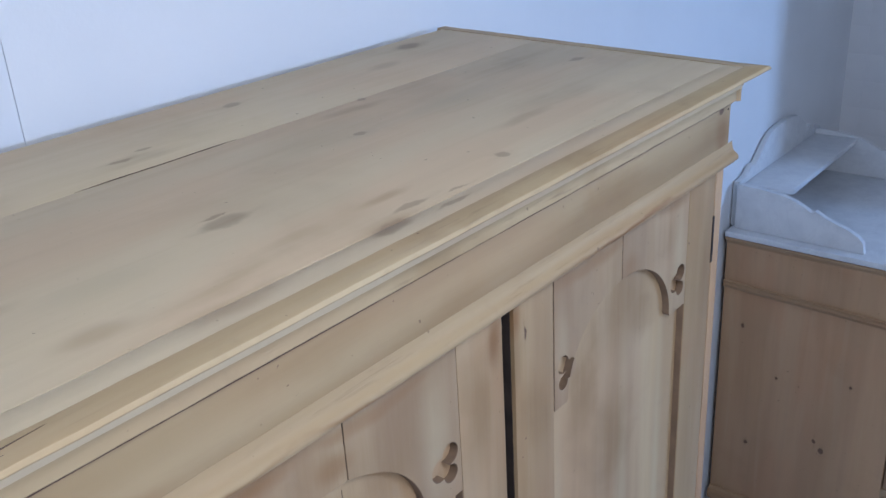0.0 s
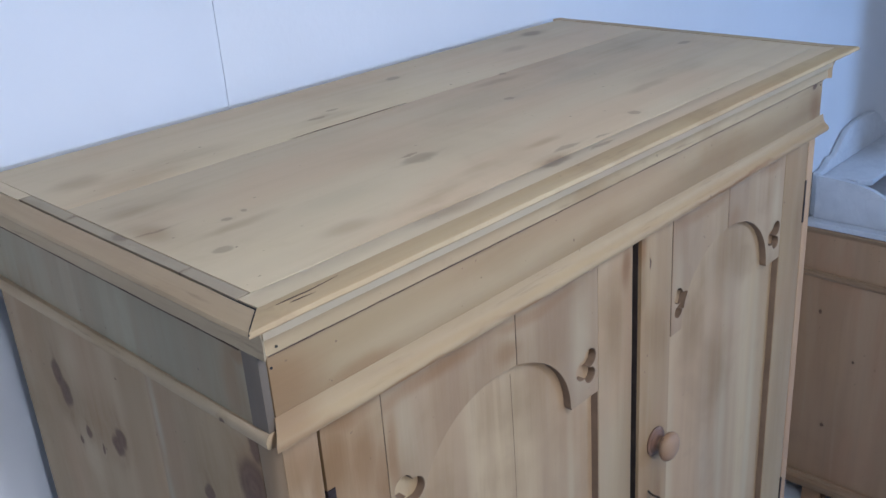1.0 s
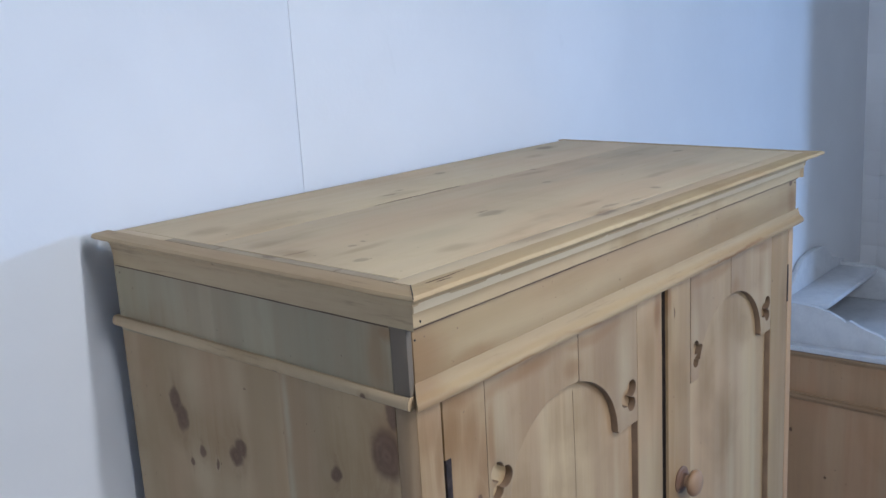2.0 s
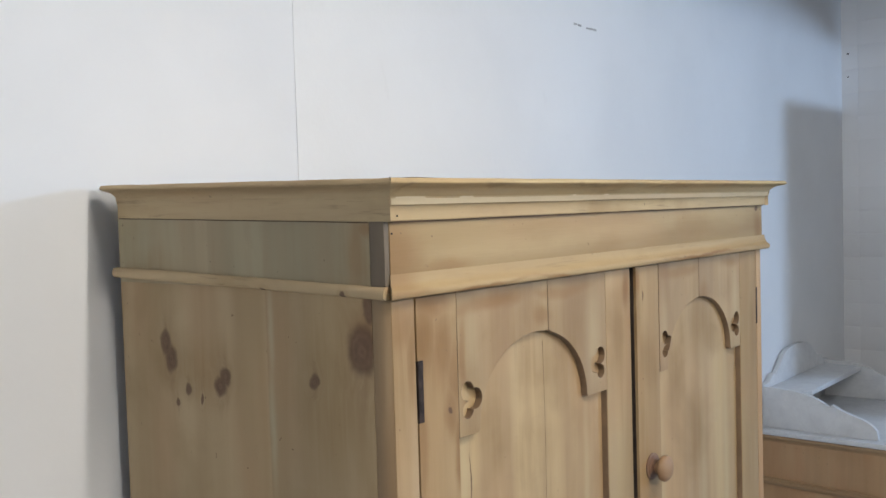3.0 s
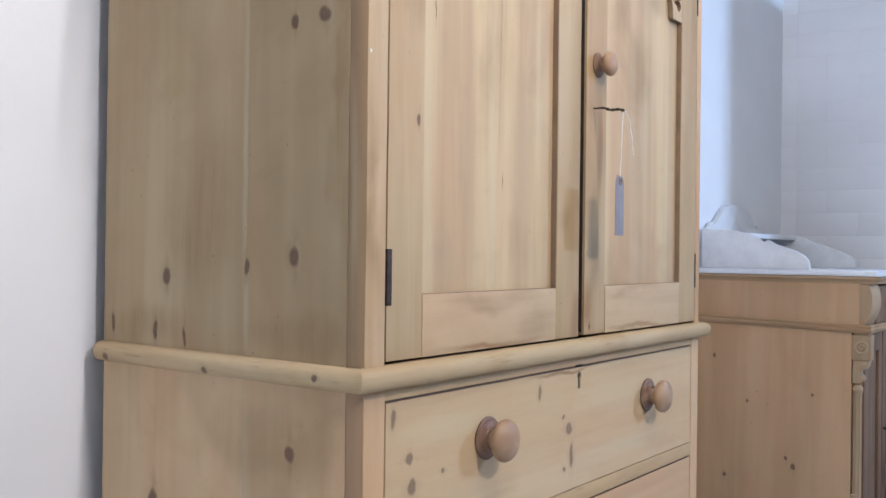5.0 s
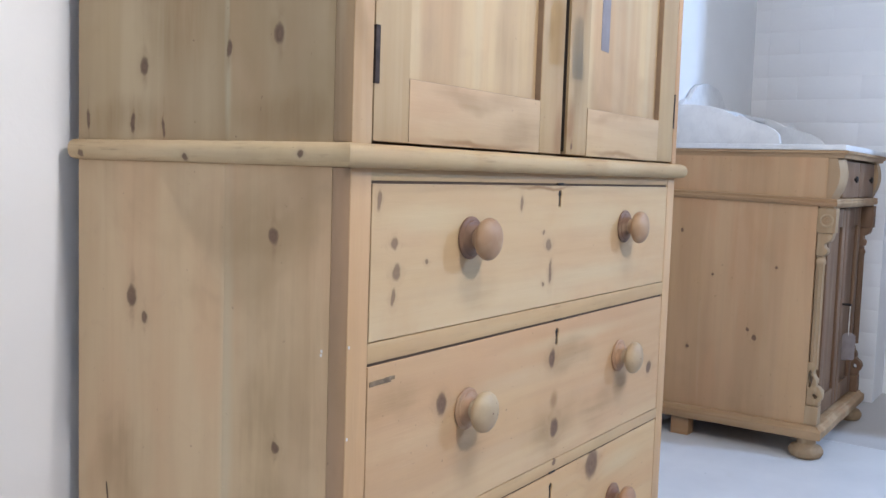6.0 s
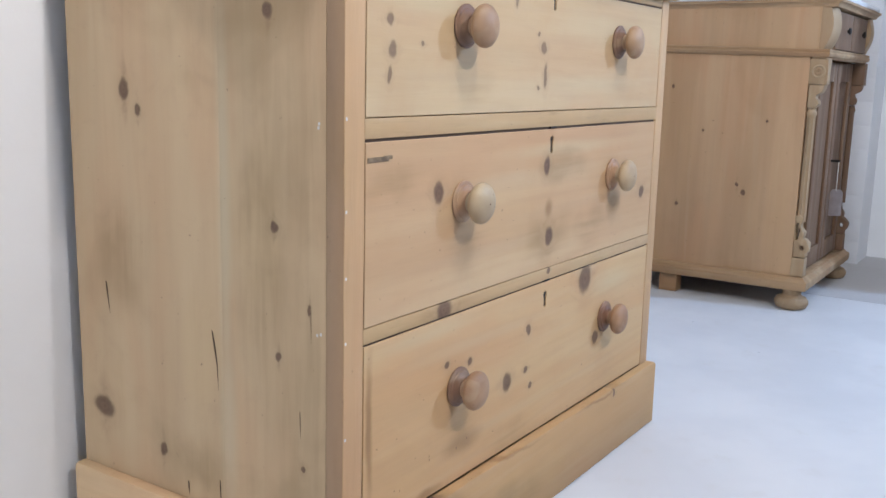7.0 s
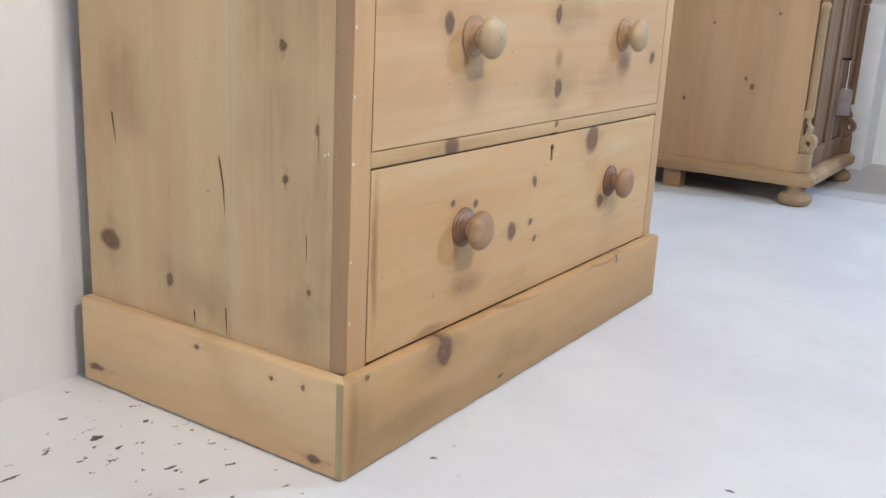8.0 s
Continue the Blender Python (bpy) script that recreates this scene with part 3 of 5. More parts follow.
def floor_paint():
    """White floor paint, chipped down to dark concrete in patches."""
    m, t, shader = material("chipped_floor_paint")
    where = node(t, "ShaderNodeTexCoord").outputs["Object"]
    cloud = noise_at(t, where, 2.2, 4.0, 0.6)
    tone = mix(t, ramp(t, cloud, 0.35, 0.68), rgb(0.64, 0.64, 0.645), rgb(0.57, 0.57, 0.58))
    worn = mix(t, maths(t, "MULTIPLY", ramp(t, noise_at(t, where, 14.0, 4.0, 0.6), 0.56, 0.76), 0.25), tone, rgb(0.50, 0.47, 0.43))
    # the chipped strip runs along the foot of the back wall, past the cupboard's plinth
    off = vmaths(t, "MULTIPLY", vmaths(t, "SUBTRACT", where, (-0.02 * S, 0.20 * S, 0)), (1 / (0.42 * S), 1 / (0.55 * S), 0))
    near = ramp(t, node(t, "ShaderNodeVectorMath", {0: off}, operation="LENGTH").outputs["Value"], 1.5, 0.35)
    flake = noise_at(t, vmaths(t, "MULTIPLY", where, (0.85, 1.25, 1)), 47.0, 4.0, 0.6, 0.2)
    limit = maths(t, "SUBTRACT", 0.81, maths(t, "MULTIPLY", near, 0.160))
    chip = ramp(t, maths(t, "SUBTRACT", flake, limit), 0.0, 0.012)
    torn = vmaths(t, "ADD", where, vmaths(t, "MULTIPLY", vmaths(t, "SUBTRACT", node(t, "ShaderNodeTexNoise", {"Vector": where, "Scale": 70.0, "Detail": 4.0}).outputs["Color"], (0.5, 0.5, 0.5)), (0.016, 0.016, 0)))
    for u, v, ru, rv in ((-0.140, 0.339, 0.011, 0.006), (-0.139, 0.2915, 0.006, 0.004), (-0.2146, 0.3537, 0.007, 0.003), (-0.134, 0.190, 0.008, 0.005), (-0.285, 0.328, 0.014, 0.003), (-0.1305, 0.127, 0.010, 0.003), (-0.135, 0.427, 0.005, 0.003), (0.299, -0.450, 0.003, 0.007), (-0.045, 0.20, 0.005, 0.003), (-0.075, 0.135, 0.006, 0.003), (-0.06, 0.33, 0.006, 0.003)):
        off = vmaths(t, "MULTIPLY", vmaths(t, "SUBTRACT", torn, (u * S, v * S, 0)), (1 / (ru * S), 1 / (rv * S), 0))
        chip = maths(t, "MAXIMUM", chip, ramp(t, node(t, "ShaderNodeVectorMath", {0: off}, operation="LENGTH").outputs["Value"], 1.05, 0.9))
    stray = ramp(t, noise_at(t, where, 45.0, 2.0, 0.5), 0.775, 0.79)
    colour = mix(t, maths(t, "MAXIMUM", chip, stray), worn, rgb(0.075, 0.072, 0.07))
    t.links.new(colour, shader.inputs["Base Color"])
    t.links.new(ramp(t, cloud, 0.2, 0.8, 0.30, 0.46), shader.inputs["Roughness"])
    height = maths(t, "SUBTRACT", cloud, maths(t, "MULTIPLY", chip, 0.6))
    t.links.new(node(t, "ShaderNodeBump", {"Height": height, "Strength": 0.25, "Distance": 0.003}).outputs[0], shader.inputs["Normal"])
    return m


MARBLE = marble_stone()
WALL_PAINT = wall_paint("white_wall_paint", (0.78, 0.78, 0.785), 0.25)
BRICK_PAINT = wall_paint("white_painted_brick", (0.76, 0.76, 0.775), 0.5)
FLOOR_PAINT = floor_paint()
# grey that paints the shade on the floor by the doorway
SHADE_STRIP = wall_paint("floor_shade_grey", (0.51, 0.49, 0.48), 0.25)
# grey for unseen closing walls and ceiling, chosen to lower bounced light
FAR_PAINT = wall_paint("grey_wall_paint", (0.36, 0.36, 0.37), 0.25)


# ---- building helpers ----
def thing(name, base, label, category, group=""):
    ob = new(name)
    ob.location = Vector(base) * S
    ob.empty_display_size = 0.05
    return tagged(ob, label, category, group)


def origin(ob):
    p = Vector()
    while ob is not None:
        p, ob = p + ob.location, ob.parent
    return p


def smooth(mesh, degrees=35):
    mesh.shade_smooth()
    mesh.set_sharp_from_angle(angle=radians(degrees))


def part(name, bm, mat, parent=None, label="", at=None, angle=35):
    """Links a bmesh, drawn in plan units, as one mesh object under a thing or a part."""
    base = Vector(at) * S if at is not None else origin(parent)
    mesh = bpy.data.meshes.new(name)
    bmesh.ops.scale(bm, vec=(S, S, S), verts=bm.verts)
    bmesh.ops.translate(bm, vec=-base, verts=bm.verts)
    bmesh.ops.recalc_face_normals(bm, faces=bm.faces)
    bm.to_mesh(mesh)
    bm.free()
    mesh.materials.append(mat)
    smooth(mesh, angle)
    ob = new(name, mesh)
    if parent is not None:
        ob.parent = parent
        ob.location = base - origin(parent)
    else:
        ob.location = base
    return tagged(ob, label)


def edged(ob, mat):
    """Gives the cut edges of an upright board another surface than its face."""
    ob.data.materials.append(mat)
    for face in ob.data.polygons:
        if abs(face.normal.y) < 0.4:
            face.material_index = 1
    return ob


def slab(x0, x1, y0, y1, z0, z1, bevel=0.002, cuts=0, wear=0.0, seed=0):
    """A board with softened edges; cuts and wear give it an uneven run."""
    bm = bmesh.new()
    bmesh.ops.create_cube(bm, size=1.0)
    for v in bm.verts:
        v.co = ((x0 + x1) / 2 + v.co.x * (x1 - x0), (y0 + y1) / 2 + v.co.y * (y1 - y0), (z0 + z1) / 2 + v.co.z * (z1 - z0))
    if cuts:
        size = (x1 - x0, y1 - y0, z1 - z0)
        longest = size.index(max(size))
        edges = [e for e in bm.edges if abs(e.verts[0].co[longest] - e.verts[1].co[longest]) > 1e-6]
        bmesh.ops.subdivide_edges(bm, edges=edges, cuts=cuts)
    if bevel:
        sharp = [e for e in bm.edges if len(e.link_faces) == 2 and e.calc_face_angle() > 0.5]
        bmesh.ops.bevel(bm, geom=sharp, offset=bevel, segments=2, profile=0.6, affect="EDGES")
    if wear:
        for v in bm.verts:
            v.co += noise.noise_vector(v.co * 14 + Vector((seed, seed * 3, 0))) * wear
    return bm


def loft(rows, closed_ring=True, cap=True):
    """A skin over rings of points."""
    bm = bmesh.new()
    rings = [[bm.verts.new(p) for p in row] for row in rows]
    for a, b in zip(rings, rings[1:]):
        n = len(a)
        for i in range(n if closed_ring else n - 1):
            bm.faces.new((a[i], a[(i + 1) % n], b[(i + 1) % n], b[i]))
    if cap:
        bm.faces.new(rings[0]), bm.faces.new(rings[-1][::-1])
    return bm


def moulding(profile, start, out_start, end, out_end, steps=40, wear=0.0006, seed=0):
    """A moulding run from start to end: the profile gives (out, height); out_start and out_end are the outward ways, mitred at corners."""
    rows = []
    for i in range(steps + 1):
        f = i / steps
        row = []
        for out, height in profile:
            a = Vector((start[0] + out_start[0] * out, start[1] + out_start[1] * out, height))
            b = Vector((end[0] + out_end[0] * out, end[1] + out_end[1] * out, height))
            p = a.lerp(b, f)
            shake = noise.noise_vector(p * 18 + Vector((seed, 0, seed))) + noise.noise_vector(p * 55) * 0.5
            p += shake * wear
            row.append(p)
        rows.append(row)
    return loft(rows)


def lathe(profile, centre, steps=32, facing=(0, -1, 0)):
    """A turned form: the profile gives (radius, distance along the axis)."""
    turn = Vector((0, 0, 1)).rotation_difference(Vector(facing)).to_matrix()
    rows = []
    for radius, along in profile:
        ring = []
        for i in range(steps):
            a = 2 * math.pi * i / steps
            ring.append(Vector(centre) + turn @ Vector((radius * math.cos(a), radius * math.sin(a), along)))
        rows.append(ring)
    return loft(rows)


def plate(loops, plane, depth0, depth1, bevel=0.0015):
    """A board cut to an outline, with holes: loops of (u, v); plane 'y' stands in the xz plane, 'x' in the yz plane."""
    curve = bpy.data.curves.new("outline", "CURVE")
    curve.dimensions, curve.fill_mode = "2D", "BOTH"
    curve.extrude = abs(depth1 - depth0) / 2 - bevel
    curve.bevel_depth, curve.bevel_resolution, curve.offset = bevel, 1, -bevel
    for loop in loops:
        spline = curve.splines.new("POLY")
        spline.points.add(len(loop) - 1)
        for point, (u, v) in zip(spline.points, loop):
            point.co = (u, v, 0, 1)
        spline.use_cyclic_u = True
    ob = bpy.data.objects.new("outline", curve)
    mesh = bpy.data.meshes.new_from_object(ob)
    bm = bmesh.new()
    bm.from_mesh(mesh)
    bpy.data.objects.remove(ob), bpy.data.curves.remove(curve), bpy.data.meshes.remove(mesh)
    bmesh.ops.remove_doubles(bm, verts=bm.verts, dist=1e-5)
    middle = (depth0 + depth1) / 2
    for v in bm.verts:
        u, w, d = v.co
        v.co = (u, middle + d, w) if plane == "y" else (middle + d, u, w)
    return bm


def uphill(bm, rise, depth=0.53):
    """Lifts a run towards its back, to fit the camera's view."""
    for v in bm.verts:
        v.co.z += rise * max(0.0, v.co.y) / depth
    return bm


def tube(points, radius, sides=8):
    """A thin rod or string along points."""
    rows = []
    for i, p in enumerate(points):
        ahead = (Vector(points[min(i + 1, len(points) - 1)]) - Vector(points[max(i - 1, 0)])).normalized()
        side = ahead.orthogonal().normalized()
        up = ahead.cross(side)
        r = radius[i] if isinstance(radius, list) else radius
        rows.append([Vector(p) + side * r * math.cos(2 * math.pi * k / sides) + up * r * math.sin(2 * math.pi * k / sides) for k in range(sides)])
    return loft(rows)


def rect(u0, u1, v0, v1):
    return [(u0, v0), (u1, v0), (u1, v1), (u0, v1)]


def circle_union(circles, centre, steps=64):
    """The outline round overlapping discs, seen from a centre inside them."""
    out = []
    for i in range(steps):
        a = 2 * math.pi * i / steps
        dx, dy = math.cos(a), math.sin(a)
        far = 0.002
        for cx, cy, r in circles:
            ox, oy = cx - centre[0], cy - centre[1]
            along = ox * dx + oy * dy
            h = r * r - (ox * ox + oy * oy - along * along)
            if h > 0:
                far = max(far, along + math.sqrt(h))
        out.append((centre[0] + dx * far, centre[1] + dy * far))
    return out


def structure(ob, label="", category=""):
    return tagged(ob, label, category, kind="structure")


# ---- the room ----
WALL_Y, WALL_X, LEFT_X, FRONT_Y, CEIL = 0.554, 3.47, -7.5, -5.2, 3.1
structure(part("floor", slab(LEFT_X, WALL_X + 0.6, FRONT_Y, WALL_Y + 0.2, -0.1, 0.0, 0), FLOOR_PAINT, at=(0, 0, 0)), "white painted concrete floor with dark chips", "floor")
SEAM = 0.372
wall_back = structure(part("wall_north", slab(LEFT_X, WALL_X + 0.3, WALL_Y + 0.012, WALL_Y + 0.2, 0, CEIL, 0), WALL_PAINT, at=(0, WALL_Y, 0)), "white painted boarded wall with thin vertical joints", "wall")
for x0, x1 in ((LEFT_X, -5.78), (-5.78, -4.56), (-4.56, -3.34), (-3.34, -2.12), (-2.12, -0.90), (-0.90, SEAM), (SEAM, WALL_X)):
    part("panel", slab(x0 + 0.0004, x1 - 0.0004, WALL_Y, WALL_Y + 0.013, 0, CEIL, 0.0009), WALL_PAINT, wall_back)
BARE = plain("bare_plaster", (0.47, 0.46, 0.45), 0.9)
for x0, x1, z in ((1.306, 1.321, 2.314), (1.327, 1.341, 2.312), (1.367, 1.416, 2.311)):
    part("scrape", slab(x0, x1, WALL_Y - 0.0008, WALL_Y + 0.002, z, z + 0.0045, 0.0003, 6, 0.003, x0 * 9), BARE, wall_back, "dark scrape in the paint")
structure(part("wall_west", slab(LEFT_X - 0.2, LEFT_X, FRONT_Y, WALL_Y, 0, CEIL, 0), FAR_PAINT, at=(LEFT_X, 0, 0)), "plain grey wall", "wall")
structure(part("wall_south", slab(LEFT_X - 0.2, WALL_X + 0.6, FRONT_Y - 0.2, FRONT_Y, 0, CEIL, 0), FAR_PAINT, at=(0, FRONT_Y, 0)), "plain grey wall", "wall")
structure(part("ceiling", slab(LEFT_X - 0.2, WALL_X + 0.6, FRONT_Y - 0.2, WALL_Y + 0.2, CEIL, CEIL + 0.15, 0), FAR_PAINT, at=(0, 0, CEIL)), "plain grey ceiling", "ceiling")
RECESS_Y, RECESS_END = -0.036, -0.95
bm = slab(WALL_X + 0.0011, WALL_X + 0.28, RECESS_Y, WALL_Y, 0, CEIL, 0)
wall_right = structure(part("wall_east", bm, BRICK_PAINT, at=(WALL_X, 0, 0)), "white painted brick wall", "wall")
structure(part("wall_east_far", slab(WALL_X, WALL_X + 0.28, FRONT_Y, RECESS_END, 0, CEIL, 0), BRICK_PAINT, at=(WALL_X, -3, 0)), "white painted brick wall", "wall")
structure(part("wall_east_head", slab(WALL_X, WALL_X + 0.28, RECESS_END, RECESS_Y, 2.5, CEIL, 0), BRICK_PAINT, at=(WALL_X, -0.5, 2.5)), "white painted brick over a doorway", "wall")
# the floor's shade, laid as a thin grey strip
structure(part("shaded_floor_strip", slab(2.722, WALL_X + 0.24, -1.0, WALL_Y, 0.0, 0.0012, 0), SHADE_STRIP, at=(3.0, -0.4, 0)), "grey strip that paints the floor's shade before the doorway", "floor")
structure(part("door_1", slab(WALL_X + 0.24, WALL_X + 0.29, RECESS_END, RECESS_Y, 0, 2.5, 0), WALL_PAINT, at=(WALL_X, -0.5, 0)), "closed white door deep in a doorway", "door")
# unseen slab added to cast the shadow beside the back wall's corner
structure(part("shadow_slab", slab(3.04, WALL_X, -1.02, -0.955, 0, 2.31, 0.004), WALL_PAINT, at=(3.1, -1.0, 0)), "unseen white slab that shadows the back wall's corner", "wall")
# unseen panel added to keep a lamp's light off the upper walls
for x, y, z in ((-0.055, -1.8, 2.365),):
    structure(part("light_baffle", slab(x - 0.75, min(x + 0.75, WALL_X), y - 0.75, y + 0.75, z, z + 0.02, 0), FAR_PAINT, at=(x, y, z)), "unseen grey panel that keeps lamp light off the upper walls", "ceiling panel")

# four unseen sides added round a lamp to cut its light
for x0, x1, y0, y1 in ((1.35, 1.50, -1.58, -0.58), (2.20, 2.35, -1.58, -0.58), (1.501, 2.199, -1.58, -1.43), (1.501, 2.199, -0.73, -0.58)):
    structure(part("light_baffle", slab(x0, x1, y0, y1, 2.85, CEIL, 0), FAR_PAINT, at=(x0, y0, 2.85)), "unseen grey sides that cut off the lamp's light", "ceiling panel")
# unseen panel, its outline drawn to shadow the walls' upper corner
baffle_outline = [(3.424, -1.30), (3.22, -2.0), (3.09, -2.525), (2.95, -3.2), (3.44, -3.2), (3.411, -1.854)]
structure(part("light_baffle", loft([[(x, y, z) for x, y in baffle_outline] for z in (2.462, 2.477)]), FAR_PAINT, at=(3.3, -2.4, 2.484)), "unseen grey panel shaped to shadow the upper corner", "ceiling panel")

# ---- the cupboard on drawers ----
W, D = 1.085, 0.53
press = thing("linen_press", (0, 0, 0), "stripped pine cupboard with two arched doors over three drawers", "cupboard")

# sides, back, inside
for z0, z1, joint, mat in ((0.95, 1.864, 0.205, PINE_SIDE_UPPER), (0.05, 0.94, 0.2095, PINE_SIDE_LOWER)):
    part("side_board", slab(0.0, 0.018, 0.0222, joint - 0.0002, z0, z1, 0.0006), mat, press)
    part("side_board", slab(0.0005, 0.018, joint + 0.0002, D, z0, z1, 0.0006), mat, press)
    part("side_board", slab(W - 0.018, W, 0.0222, D, z0, z1, 0.001), mat, press)
part("back_panel", slab(0.018, W - 0.018, D - 0.012, D, 0.05, 1.85, 0), PINE_INSIDE, press)
part("shelf", slab(0.018, W - 0.018, 0.024, D - 0.012, 0.93, 0.945, 0), PINE_INSIDE, press)
part("bottom_board", slab(0.018, W - 0.018, 0.024, D - 0.012, 0.08, 0.10, 0), PINE_INSIDE, press)
# the front posts have a worn, rounded-off corner
POST = [(0.0175, 0.0216), (0.0004, 0.0216), (0.0008, 0.0160), (0.0022, 0.0105), (0.0045, 0.0058), (0.0072, 0.0026), (0.0094, 0.0010), (0.0175, 0.0010)]
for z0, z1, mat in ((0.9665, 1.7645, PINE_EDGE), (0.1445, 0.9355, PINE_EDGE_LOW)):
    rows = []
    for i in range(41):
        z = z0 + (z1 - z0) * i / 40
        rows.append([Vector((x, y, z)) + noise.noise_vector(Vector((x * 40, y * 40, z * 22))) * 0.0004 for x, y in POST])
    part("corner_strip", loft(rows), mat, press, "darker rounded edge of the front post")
part("corner_block", slab(-0.0024, 0.0054, -0.0028, 0.0195, 1.7785, 1.853, 0.0006), PINE_POST, press, "grey end grain strip")
part("frieze_side", slab(-0.0016, 0.0, 0.0205, D - 0.003, 1.770, 1.862, 0.0006), PINE_FRIEZE_SIDE, press)

# face frame
part("face_stile", slab(0.0092, 0.0470, 0.0, 0.022, 0.95, 1.768, 0.0015, 24, 0.0004), PINE_FACE, press, "orange-toned worn pine stile")
part("face_stile", slab(1.0625, W, 0.0, 0.022, 0.95, 1.768, 0.0015), PINE_STILE, press)
part("face_stile", slab(0.0092, 0.049, 0.0, 0.022, 0.10, 0.94, 0.0018, 30, 0.0006, 3), PINE_STILE, press, "orange-toned worn pine stile")
part("face_stile", slab(1.0475, W, 0.0, 0.022, 0.10, 0.94, 0.0015), PINE_STILE, press)
part("frieze_board", slab(0.0056, W, -0.004, 0.022, 1.77, 1.858, 0.0015), PINE_FRIEZE, press, "pale pine frieze with brown stains")
part("drawer_rail", slab(0.049, 1.0475, 0.001, 0.022, 0.9205, 0.94, 0.0008), PINE_RAIL, press)
part("drawer_rail", slab(0.049, 1.0475, 0.0, 0.022, 0.6885, 0.7145, 0.0012), PINE_RAIL, press)
part("drawer_rail", slab(0.049, 1.0475, 0.0, 0.022, 0.4195, 0.4405, 0.0012), PINE_RAIL, press)

# mouldings: left return, front, right return, mitred
CORNICE = [(0.0, 1.850), (0.0032, 1.850), (0.0040, 1.8510), (0.0040, 1.8560), (0.0036, 1.8600), (0.0040, 1.8640), (0.0052, 1.8690), (0.0080, 1.8748), (0.0122, 1.8800), (0.0165, 1.8838), (0.0210, 1.8862), (0.0280, 1.8880), (0.0340, 1.8896), (0.0362, 1.8908), (0.0368, 1.8922), (0.0364, 1.8935), (0.0350, 1.8957), (0.0325, 1.8966), (0.0095, 1.8975), (0.0095, 1.875), (0.0, 1.875)]
BEAD_FRONT = [(0.0, 1.7635), (0.0062, 1.7635), (0.0098, 1.7647), (0.0114, 1.7678), (0.0112, 1.7710), (0.0094, 1.7736), (0.0068, 1.7755), (0.0044, 1.7775), (0.0028, 1.7800), (0.0016, 1.7832), (0.0008, 1.7870), (0.0004, 1.7910), (0.0, 1.7910)]
BEAD_SIDE = [(0.0, 1.7640), (0.007, 1.7640), (0.0098, 1.7662), (0.0105, 1.7710), (0.0095, 1.7755), (0.0070, 1.7780), (0.0, 1.7785)]
WAIST = [(-0.004, 0.936), (0.009, 0.936), (0.0155, 0.9385), (0.0190, 0.9435), (0.0200, 0.9505), (0.0190, 0.9575), (0.0155, 0.9625), (0.009, 0.9655), (-0.004, 0.966)]
CORNICE_SIDE = [(q if q > 0.0121 or q == 0.0 else 0.0072 + 0.42 * q, z) for q, z in CORNICE]
for name, profile, wear, x, y, label in (("cornice", CORNICE, 0.0005, 0.006, -0.005, "worn ogee pine cornice"), ("waist_moulding", WAIST, 0.0006, 0.002, 0.0, "rounded pale pine waist moulding")):
    rise = 0.0125 if name == "cornice" else 0.0
    back = 0.524 if name == "cornice" else D
    end = CORNICE_SIDE if name == "cornice" else profile
    part(name, uphill(moulding(end, (x, back), (-1, 0), (x, y), (-1, -1), 40, wear, 1), rise), PINE_MOULD_SIDE, press, label)
    part(name, moulding(profile, (x, y), (-1, -1), (W, y), (1, -1), 90, wear, 2), PINE_CORNICE if name == "cornice" else PINE_MOULD, press, label)
    part(name, uphill(moulding(end, (W, y), (1, -1), (W, back), (1, 0), 40, wear, 3), rise), PINE_MOULD_SIDE, press, label)
part("bead", uphill(moulding(BEAD_SIDE, (0, D + 0.004), (-1, 0), (0.004, -0.0030), (-1, 0), 40, 0.0006, 4), 0.0125), PINE_MOULD_SIDE, press, "nailed half-round pine bead")
part("bead", moulding(BEAD_FRONT, (0.0045, -0.0039), (-0.85, -1), (W + 0.012, -0.0039), (0, -1), 90, 0.0003, 5), PINE_BEAD, press, "chipped half-round pine bead")
part("bead", moulding(BEAD_SIDE, (W, 0), (1, 0), (W, D), (1, 0), 40, 0.0006, 6), PINE_MOULD_SIDE, press)
PLINTH = [(0.0, 0.0022), (0.0185, 0.0022), (0.020, 0.0045), (0.020, 0.138), (0.0175, 0.1425), (0.013, 0.144), (0.0, 0.144)]
part("plinth_end", slab(-0.0208, -0.0188, -0.0200, -0.0075, 0.004, 0.1425, 0.0006, 12, 0.0003), PINE_POST_END, press, "grey-green end grain of the front plinth board")
# dark block reads as shade in the slit under the plinth
part("base_block", slab(0.006, W - 0.02, -0.008, D - 0.01, 0.0, 0.05, 0), GAP_SHADE, press)
part("plinth_board", moulding(PLINTH, (0, D), (-1, 0), (0, -0.0004), (-1, -1), 40, 0.0007, 7), PINE_PLINTH_SIDE, press, "scuffed pine plinth board")
part("plinth_board", moulding(PLINTH, (0, 0), (-1, -1), (W - 0.012, 0), (1, -1), 80, 0.0007, 8), PINE_PLINTH, press, "honey-coloured pine plinth board with a knot")
part("plinth_board", moulding(PLINTH, (W - 0.012, 0), (1, -1), (W - 0.012, D), (1, 0), 40, 0.0007, 9), PINE_PLINTH_SIDE, press)

part("crack", tube([(-0.0035 - 0.027 * f, -0.0145 - 0.027 * f, 1.8976 - 0.0012 * f - 0.003 * max(0.0, f - 0.88) * 8) for f in [i / 12 for i in range(13)]], 0.0006, 6), DARK, press, "dark open mitre joint")
part("crack", slab(0.006, W - 0.004, -0.0075, -0.003, 1.8486, 1.8499, 0.0002, 40, 0.0004), CRACK_AND_GAP, press, "dark joint under the front cornice")
